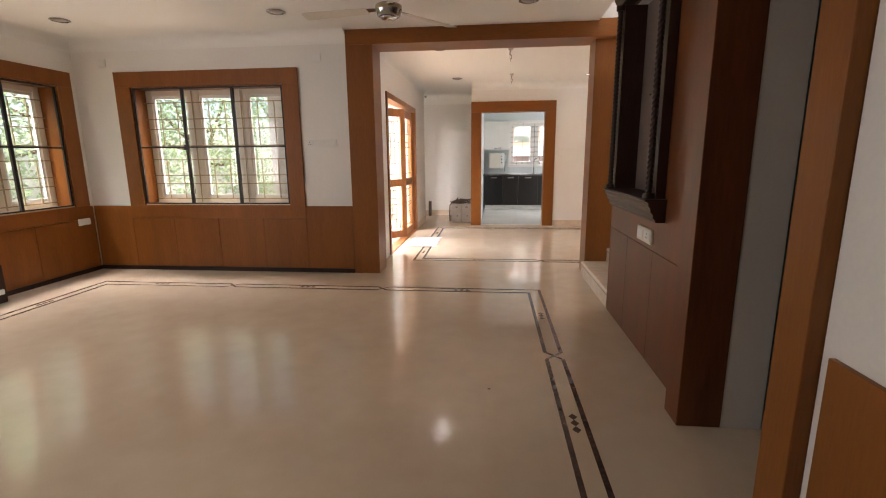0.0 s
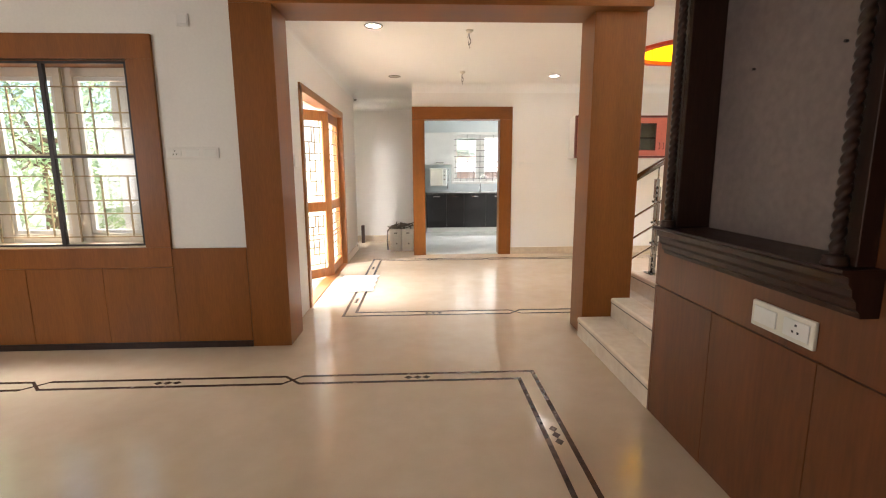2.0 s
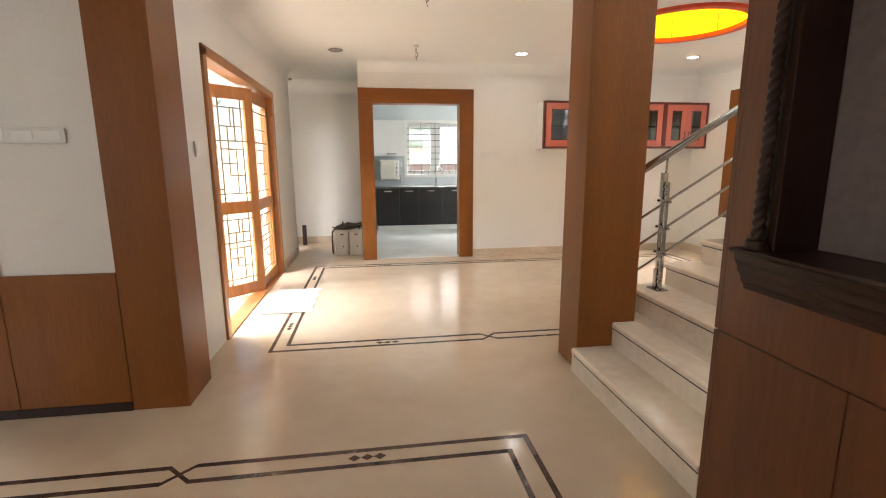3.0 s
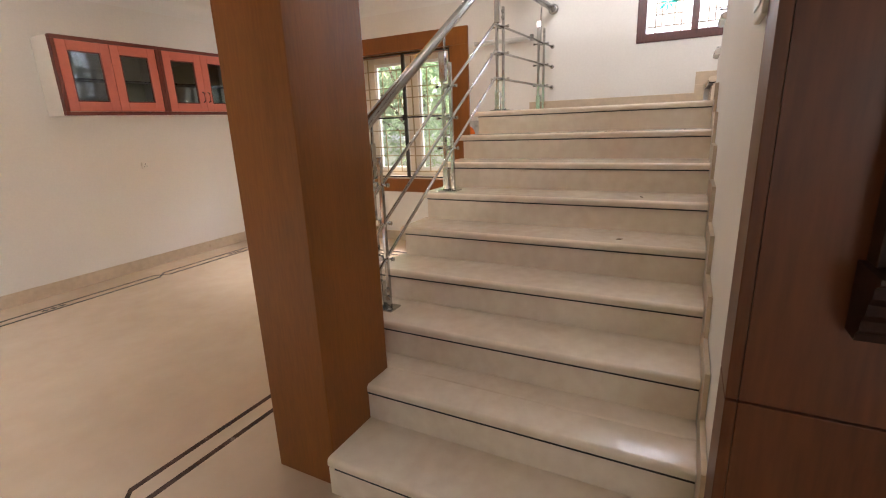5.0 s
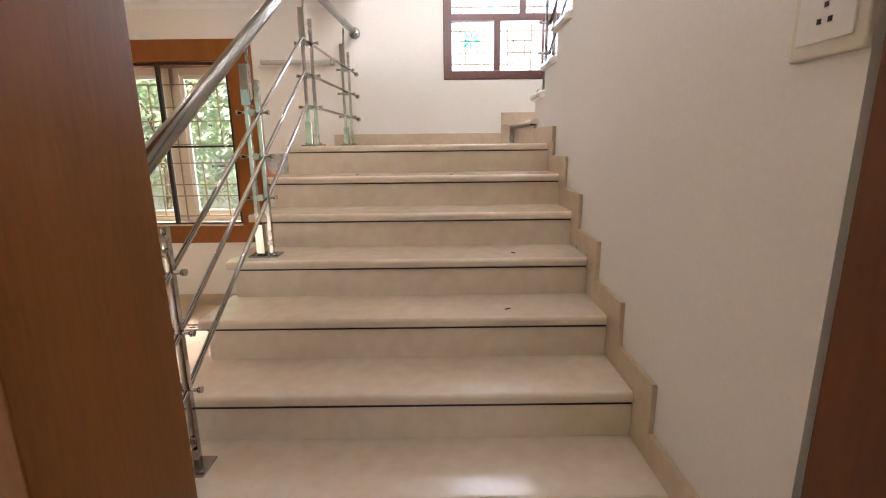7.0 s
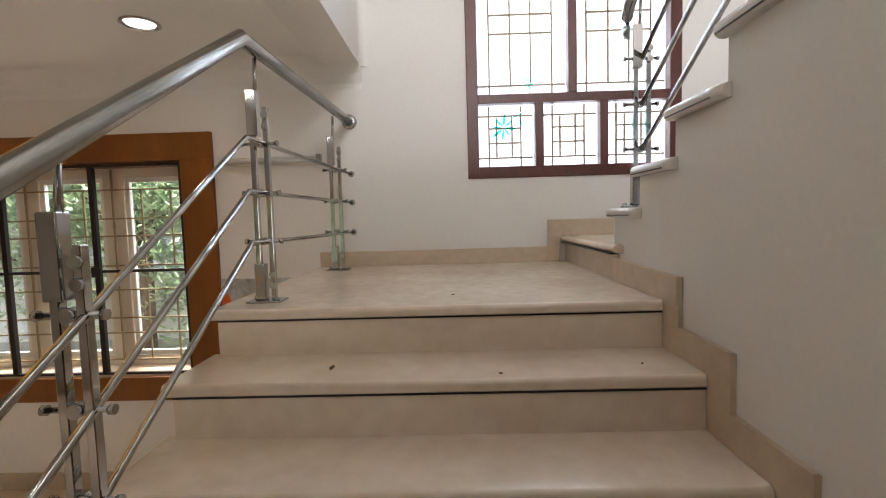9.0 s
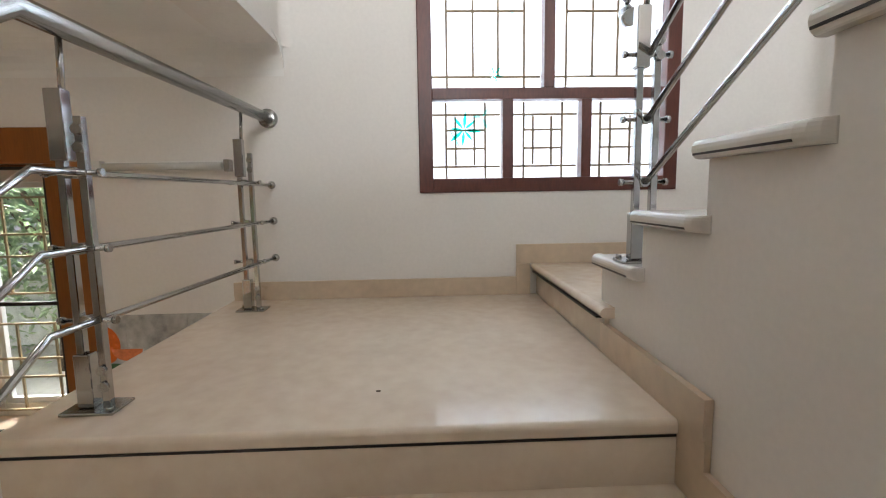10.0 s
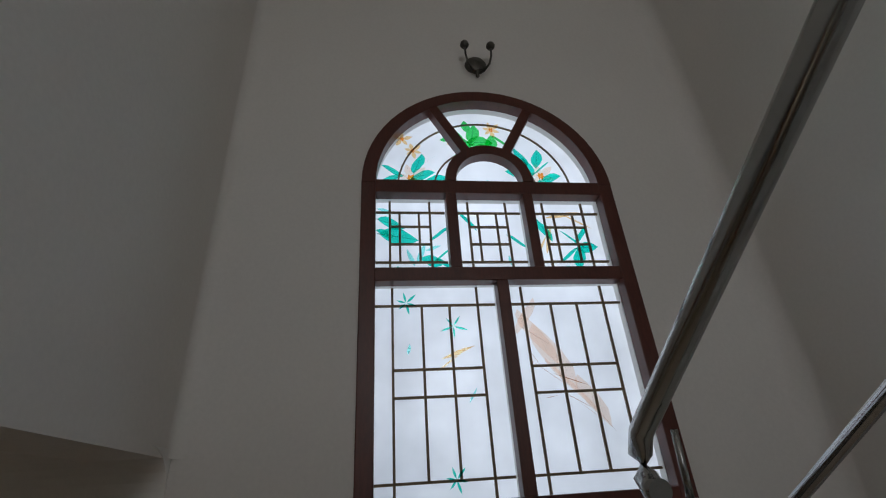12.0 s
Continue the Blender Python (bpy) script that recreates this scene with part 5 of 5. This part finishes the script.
def light_pane(a, b, z0, z1):
    g = part("pane", box((a - 0.02, GX, z0 - 0.02), (b + 0.02, GX + 0.005, z1 + 0.02), SP), FROST, sw, "milky painted pane")
    return g


for a, b in thirds:
    for z0, z1 in ((1.974, 2.347), (3.320, 3.722)):
        light_pane(a, b, z0, z1)
        lead(a, b, z0, z1, [(0.22, 0, 1), (0.80, 0, 1), (0.38, 0.18, 0.82), (0.66, 0.18, 0.82)], [(0.16, 0, 1), (0.84, 0, 1), (0.40, 0.22, 0.80), (0.64, 0.22, 0.80)])
for a, b in halves:
    light_pane(a, b, 2.400, 3.255)
    lead(a, b, 2.400, 3.255, [(0.15, 0, 1), (0.86, 0, 1), (0.39, 0.08, 0.90), (0.62, 0.08, 0.90)], [(0.08, 0, 1), (0.90, 0, 1), (0.44, 0.15, 0.86), (0.57, 0.15, 0.86)])
bm = bmesh.new()
out = [(AC + (RI + 0.02) * math.cos(k * math.pi / 30), AZS + (RI + 0.02) * math.sin(k * math.pi / 30)) for k in range(31)]
prism(bm, out, GX, GX + 0.005, lambda p, q, s: SP(p, s, q))
part("pane", bm, FROST, sw, "milky painted arch pane")
part("arch_grille", arc_bar(0.455, 0.463, 0.05, math.pi - 0.05, AZS + 0.01, 0.07, 0.078), LEAD, sw)
part("arch_grille", arc_bar(0.270, 0.278, 0.05, math.pi - 0.05, AZS + 0.01, 0.07, 0.078), LEAD, sw)
for a, b, z0, z1 in [(AW0 + 0.0, y_r, AZ0, AZS), (y_l, AW1, AZ0, AZS)]:
    part("reveal", box((a, F1, z0), (b, GX, z1), SP), WHITE, sw, "white painted reveal")
for z0, z1 in ROWS:
    part("reveal", box((y_r, F1, z0 + 0.008), (y_l, GX - 0.0005, z1 - 0.008), SP), WHITE, sw)
for z0, z1 in ((1.974, 2.347), (3.320, 3.722)):
    for (a, b), (c, d_) in zip(thirds, thirds[1:]):
        part("reveal", box((b + 0.006, F1, z0), (c - 0.006, GX - 0.0005, z1), SP), WHITE, sw)
part("reveal", box((halves[0][1] + 0.006, F1, 2.40), (halves[1][0] - 0.006, GX - 0.0005, 3.255), SP), WHITE, sw)
part("reveal", arc_bar(RI + 0.004, AR, 0, math.pi, AZS, F1, GX - 0.0005), WHITE, sw)


def petals(cy, cz, size, count, mat, twist=0.0, narrow=0.26):
    """A painted bloom of pointed petals, flat on the glass."""
    bm = bmesh.new()
    FLOWERS.append(cy)
    lay = GX - 0.002 - 0.0006 * len(FLOWERS)
    for k in range(count):
        a = twist + k * math.tau / count
        c, s_ = math.cos(a), math.sin(a)
        L = size * (0.8 + 0.35 * ((k * 7) % 5) / 5)
        ring = []
        for p, q in ((0.05, 0), (0.3, 0.8), (0.55, 1.0), (0.8, 0.6), (1, 0), (0.8, -0.6), (0.55, -1.0), (0.3, -0.8)):
            u, v = L * p, L * narrow * q * 0.5
            ring.append((cy + u * c - v * s_, cz + u * s_ + v * c))
        f = [bm.verts.new(SP(y, lay, z)) for y, z in ring]
        b = [bm.verts.new(SP(y, lay + 0.0003, z)) for y, z in ring]
        bm.faces.new(f)
        bm.faces.new(b[::-1])
        for i in range(8):
            bm.faces.new((f[i], f[(i + 1) % 8], b[(i + 1) % 8], b[i]))
    part("painted_flower", bm, mat, sw)


TEALP, GREENP = GREENS
PALE_TEAL = glass_material("pale teal glass paint", (0.55, 0.96, 0.93))
PALE_AMBER = glass_material("pale amber glass paint", (1.0, 0.84, 0.58))
SEPIA = glass_material("sepia glass paint", (0.80, 0.56, 0.42))


def leaf(cy, cz, length, degrees, mat, fat=0.34, vein=None):
    """One painted pointed leaf, with a thin darker vein; the angle runs anticlockwise as seen from inside."""
    FLOWERS.append(cy)
    lay = GX - 0.002 - 0.0002 * (len(FLOWERS) % 40)
    a = radians(degrees)
    c, s_ = -math.cos(a), math.sin(a)

    def blade(shape, d):
        bm = bmesh.new()
        ring = [(cy + length * (p * c - q * s_), cz + length * (p * s_ + q * -c)) for p, q in shape]
        return prism(bm, ring, d, d + 0.0002, lambda p, q, s: SP(p, s, q))
    shape = [(-0.5, 0), (-0.32, 0.30), (-0.08, 0.5), (0.16, 0.42), (0.36, 0.18), (0.5, -0.03), (0.3, -0.26), (0.06, -0.46), (-0.18, -0.42), (-0.38, -0.22)]
    ob = part("painted_leaf", blade([(p, q * fat) for p, q in shape], lay), mat, sw)
    if vein:
        part("leaf_vein", blade([(-0.55, 0.010), (0.42, 0.002), (0.42, -0.004), (-0.55, -0.014)], lay - 0.0009), vein, ob)


DEEP_TEAL = glass_material("deep teal glass paint", (0.25, 0.72, 0.66))
for cy, cz, L, deg in ((6.49, 3.93, 0.11, 150), (6.51, 3.87, 0.10, 200), (6.47, 3.825, 0.08, 240), (6.355, 3.98, 0.12, 70), (6.315, 3.985, 0.12, 45), (6.335, 3.90, 0.12, 20),
                       (6.27, 3.87, 0.12, 15), (6.34, 3.82, 0.09, -15), (5.79, 4.04, 0.11, 115), (5.70, 4.03, 0.11, 80), (5.685, 3.965, 0.12, 40), (5.76, 3.97, 0.11, 105),
                       (5.64, 3.90, 0.10, 15), (5.70, 3.835, 0.09, 275), (5.59, 3.82, 0.10, -30), (5.83, 3.93, 0.10, 175), (5.80, 3.86, 0.07, 230), (5.995, 3.835, 0.07, 85),
                       (6.50, 3.605, 0.12, -20), (6.465, 3.53, 0.16, -10), (6.53, 3.55, 0.08, 160), (6.265, 3.55, 0.10, 35), (6.27, 3.42, 0.12, 40), (6.31, 3.40, 0.10, 170), (6.25, 3.385, 0.08, -30),
                       (6.12, 3.62, 0.11, -55), (5.88, 3.505, 0.10, -35), (5.735, 3.57, 0.12, -65), (5.60, 3.52, 0.12, 140), (5.55, 3.54, 0.10, 60), (5.53, 3.47, 0.10, 5), (5.58, 3.41, 0.11, 260),
                       (5.63, 3.43, 0.10, 215), (5.545, 3.415, 0.08, -45), (5.67, 3.345, 0.07, 200), (6.48, 3.345, 0.05, 70)):
    leaf(cy, cz, L * 1.2, deg, TEALP, 0.55, DEEP_TEAL)
for cy, cz, L, deg in ((6.045, 4.19, 0.11, 80), (6.01, 4.13, 0.12, 0), (5.97, 4.08, 0.10, -25), (6.10, 4.08, 0.12, 215), (6.12, 4.14, 0.11, 165), (6.14, 4.20, 0.10, 120), (6.06, 4.05, 0.07, 265),
                       (5.945, 4.13, 0.10, 85), (5.89, 4.15, 0.09, -35), (6.18, 4.24, 0.08, 100), (6.08, 4.25, 0.07, 95), (6.19, 4.16, 0.07, 200)):
    leaf(cy, cz, L * 1.25, deg, GREENP, 0.62, DEEP_TEAL)
for cy, cz, L, deg in ((6.36, 3.44, 0.12, 70), (6.41, 3.42, 0.10, 110), (6.30, 3.47, 0.08, 20), (6.43, 2.98, 0.05, 80), (6.17, 2.78, 0.07, 60), (5.93, 3.40, 0.06, 100), (6.46, 2.17, 0.10, 120), (6.53, 3.68, 0.08, -15)):
    leaf(cy, cz, L, deg, PALE_TEAL, 0.3)
for cy, cz, n, size in ((6.40, 3.855, 6, 0.10), (5.71, 3.885, 6, 0.09), (6.385, 4.035, 6, 0.055), (5.948, 4.195, 6, 0.06), (6.44, 4.11, 5, 0.055), (6.17, 4.12, 5, 0.05)):
    petals(cy, cz, size, n, BLUSH if size > 0.08 else PALE_AMBER, 0.3, 0.42)
    petals(cy, cz, size * 0.28, 6, AMBER, 0.1, 0.6)
for cy, cz, L, deg in ((5.78, 3.45, 0.22, 60), (5.72, 3.52, 0.18, 75), (5.62, 3.66, 0.20, 10), (5.55, 3.62, 0.16, -30), (6.22, 2.96, 0.16, 20), (6.26, 2.92, 0.14, 35)):
    leaf(cy, cz, L, deg, PALE_AMBER, 0.14)
for cy, cz, L, deg in ((5.86, 3.02, 0.30, -60), (5.80, 2.93, 0.34, -65), (5.74, 2.80, 0.32, -50), (5.66, 2.74, 0.24, -65), (5.90, 3.12, 0.20, 60)):
    leaf(cy, cz, L, deg, BLUSH, 0.5)
for cy, cz, L, deg in ((5.87, 3.03, 0.16, -35), (5.80, 2.97, 0.15, -45), (5.83, 2.86, 0.18, -38), (5.74, 2.83, 0.16, -20), (5.72, 2.74, 0.14, -30), (5.68, 2.70, 0.12, -40), (5.84, 2.76, 0.06, 10), (5.62, 2.66, 0.12, -55), (5.88, 2.92, 0.10, -60)):
    leaf(cy, cz, L, deg, SEPIA, 0.035)
petals(6.44, 3.17, 0.055, 6, TEALP, 0.3, 0.2)
petals(6.24, 3.06, 0.06, 5, TEALP, 0.9, 0.16)
petals(6.27, 2.47, 0.05, 6, TEALP, 0.2, 0.2)
petals(6.42, 2.21, 0.085, 8, TEALP, 0.1, 0.2)
petals(6.33, 2.27, 0.06, 3, PALE_TEAL, 0.1, 0.3)

# ---- wall sconce over the window ----
SC = material("tarnished sconce metal", (0.10, 0.095, 0.08), 0.45, 0.7, vary=0.3, scale=14)
sconce = thing("wall_sconce", "tarnished metal wall sconce with two bare arms", "wall lamp", (EAST_X, 6.0, 4.635))
part("back_plate", lathe(bmesh.new(), [(0.005, -0.03), (0.05, -0.026), (0.062, -0.014), (0.065, 0)], (EAST_X, 6.0, 4.635), 24, "x"), SC, sconce)
for sgn in (1, -1):
    pts = [(EAST_X - 0.02, 6.0 + sgn * 0.02, 4.59), (EAST_X - 0.05, 6.0 + sgn * 0.035, 4.545), (EAST_X - 0.08, 6.0 + sgn * 0.062, 4.57), (EAST_X - 0.095, 6.0 + sgn * 0.074, 4.62), (EAST_X - 0.10, 6.0 + sgn * 0.076, 4.67)]
    part("arm", pipe(bmesh.new(), pts, 0.006, 8), SC, sconce)
    part("lamp_cup", lathe(bmesh.new(), [(0.008, 0), (0.020, 0.006), (0.026, 0.020), (0.022, 0.036), (0.010, 0.046)], (EAST_X - 0.10, 6.0 + sgn * 0.076, 4.67), 14), SC, sconce)
part("finial", lathe(bmesh.new(), [(0.004, -0.05), (0.012, -0.04), (0.008, -0.02), (0.014, 0.0)], (EAST_X - 0.022, 6.0, 4.57), 12), SC, sconce)

# ---- outside ----
EARTH = material("dusty yard paving", (0.42, 0.40, 0.37), 0.85, vary=0.2, scale=1.2, fine=20)
structure("ground", box((-60, -60, -0.35), (60, 60, -0.121)), EARTH, "dusty grey yard ground round the house", "ground")
LIME = material("pale lime washed wall", (0.66, 0.66, 0.63), 0.85, vary=0.12, scale=1.5, fine=14)
structure("pavement", box((-4.4, 7.49, -0.12), (-0.77, 12.4, -0.02)), material("pale yard tile", (0.55, 0.53, 0.5), 0.5, vary=0.1), "pale tiled yard outside the teak door", "pavement")
structure("wall_yard", box((-12, 12.6, -0.2), (-1.3, 12.8, 1.55)), LIME, "pale washed yard wall", "wall")
structure("wall_yard_west", box((-8.2, -4, -0.2), (-8.0, 12.6, 1.6)), LIME, "pale washed yard wall", "wall")
structure("wall_yard_east", box((9.6, -4, -0.2), (9.8, 20, 1.0)), LIME, "pale washed garden wall", "wall")
structure("wall_yard_house", box((-1.75, 7.49, -0.1), (-1.45, 7.75, 2.6)), LIME, "pale plastered pier beside the window", "wall")
nb = thing("neighbour_house", "pale neighbouring house with orange window surround", "house", (2.0, 18.6, -0.12))
part("wall", box((-3, 18.6, -0.12), (8, 19.0, 6.5)), LIME, nb)
part("roof_slab", box((-3.2, 18.3, 6.5), (8.2, 19.2, 6.75)), LIME, nb)
ORANGE_PAINT = material("orange house paint", (0.70, 0.32, 0.20), 0.7, vary=0.1)
for a, b in (((1.5, 2.55), (2.5, 2.65)), ((1.5, 1.65), (2.5, 1.75)), ((1.5, 1.75), (1.6, 2.55)), ((2.4, 1.75), (2.5, 2.55))):
    part("window_surround", box((a[0], 18.54, a[1]), (b[0], 18.6, b[1])), ORANGE_PAINT, nb, "orange window surround")
part("window", box((1.6, 18.585, 1.75), (2.4, 18.599, 2.55)), DARK_GLASS, nb, "dark window pane")
part("window", box((1.5, 18.585, 1.05), (3.2, 18.599, 1.3)), material("shaded brown shutter", (0.12, 0.08, 0.06), 0.6), nb, "brown shutter")

BARK = material("grey brown bark", (0.13, 0.09, 0.06), 0.9, vary=0.3, scale=6, fine=40, bump=0.4)
LEAVES = frosted_material("sunlit garden leaves", (0.46, 0.57, 0.36))


def tree(x, y, h, spread, seed, count=8000):
    rnd = random.Random(seed)
    t = thing("tree", "leafy garden tree standing outside the window", "tree", (x, y, -0.12), group="garden trees")
    bm = tube(bmesh.new(), (x, y, -0.12), (x + 0.1, y, h * 0.5), 0.10, 10, 0.07)
    tips = []
    for k in range(7):
        a = k * 0.9 + rnd.random()
        tip = (x + 0.1 + spread * 0.7 * math.cos(a), y + spread * 0.7 * math.sin(a), h * (0.25 + 0.7 * rnd.random()))
        tube(bm, (x + 0.1, y, h * (0.28 + 0.03 * k)), tip, 0.045, 7, 0.012)
        tips.append(tip)
    part("trunk", bm, BARK, t)
    cr = bmesh.new()
    for k in range(count):
        c = Vector(rnd.choice(tips)) + Vector((rnd.gauss(0, spread * 0.3), rnd.gauss(0, spread * 0.3), rnd.gauss(0, h * 0.17)))
        L = rnd.uniform(0.03, 0.08)
        e = Euler((rnd.uniform(-1, 1), rnd.uniform(-1, 1), rnd.uniform(0, 6.3))).to_matrix()
        pts = [c + e @ Vector(p) * L for p in ((-1, 0, 0), (-0.2, 0.38, 0.08), (1, 0, -0.1), (-0.2, -0.38, 0.08))]
        cr.faces.new([cr.verts.new(p) for p in pts])
    crown = part("crown", cr, LEAVES, t)


for i, (x, y, h, sp) in enumerate(((-3.4, 12.0, 3.4, 1.3), (-5.2, 11.2, 3.8, 1.5), (-6.6, 6.6, 3.6, 1.3), (-6.4, 4.4, 3.8, 1.3), (8.3, 8.0, 3.2, 1.4), (8.6, 10.9, 3.4, 1.4), (9.0, 9.5, 3.6, 1.5), (8.8, 12.6, 3.4, 1.4), (-6.3, 9.3, 4.2, 1.4))):
    tree(x, y, h, sp, i + 1)

# ---- dry leaves and crumbs on the steps ----
DRY = material("dry leaf", (0.09, 0.055, 0.025), 0.8, vary=0.3, scale=40)
for k, (x, y, z, L) in enumerate(((3.86, 7.12, 8 * RISE, 0.022), (3.78, 6.62, 8 * RISE, 0.006), (3.84, 6.2, 8 * RISE, 0.008), (3.30, 6.36, 6 * RISE, 0.012), (3.02, 6.42, 5 * RISE, 0.014), (0.86, 4.55, 0.0, 0.010), (4.20, 6.75, 9 * RISE, 0.006))):
    a = k * 1.3
    lf = prism(bmesh.new(), [(x + L * p * math.cos(a) - L * q * math.sin(a), y + L * p * math.sin(a) + L * q * math.cos(a)) for p, q in ((-1, 0), (-0.3, 0.3), (0.4, 0.25), (1, 0), (0.3, -0.3), (-0.4, -0.22))], z + 0.0005, z + 0.0035, lambda p, q, s: (p, q, s))
    solid("dry_leaf", lf, DRY, "small dry brown leaf lying on the marble", "leaf", (x, y, z), "dry leaves")
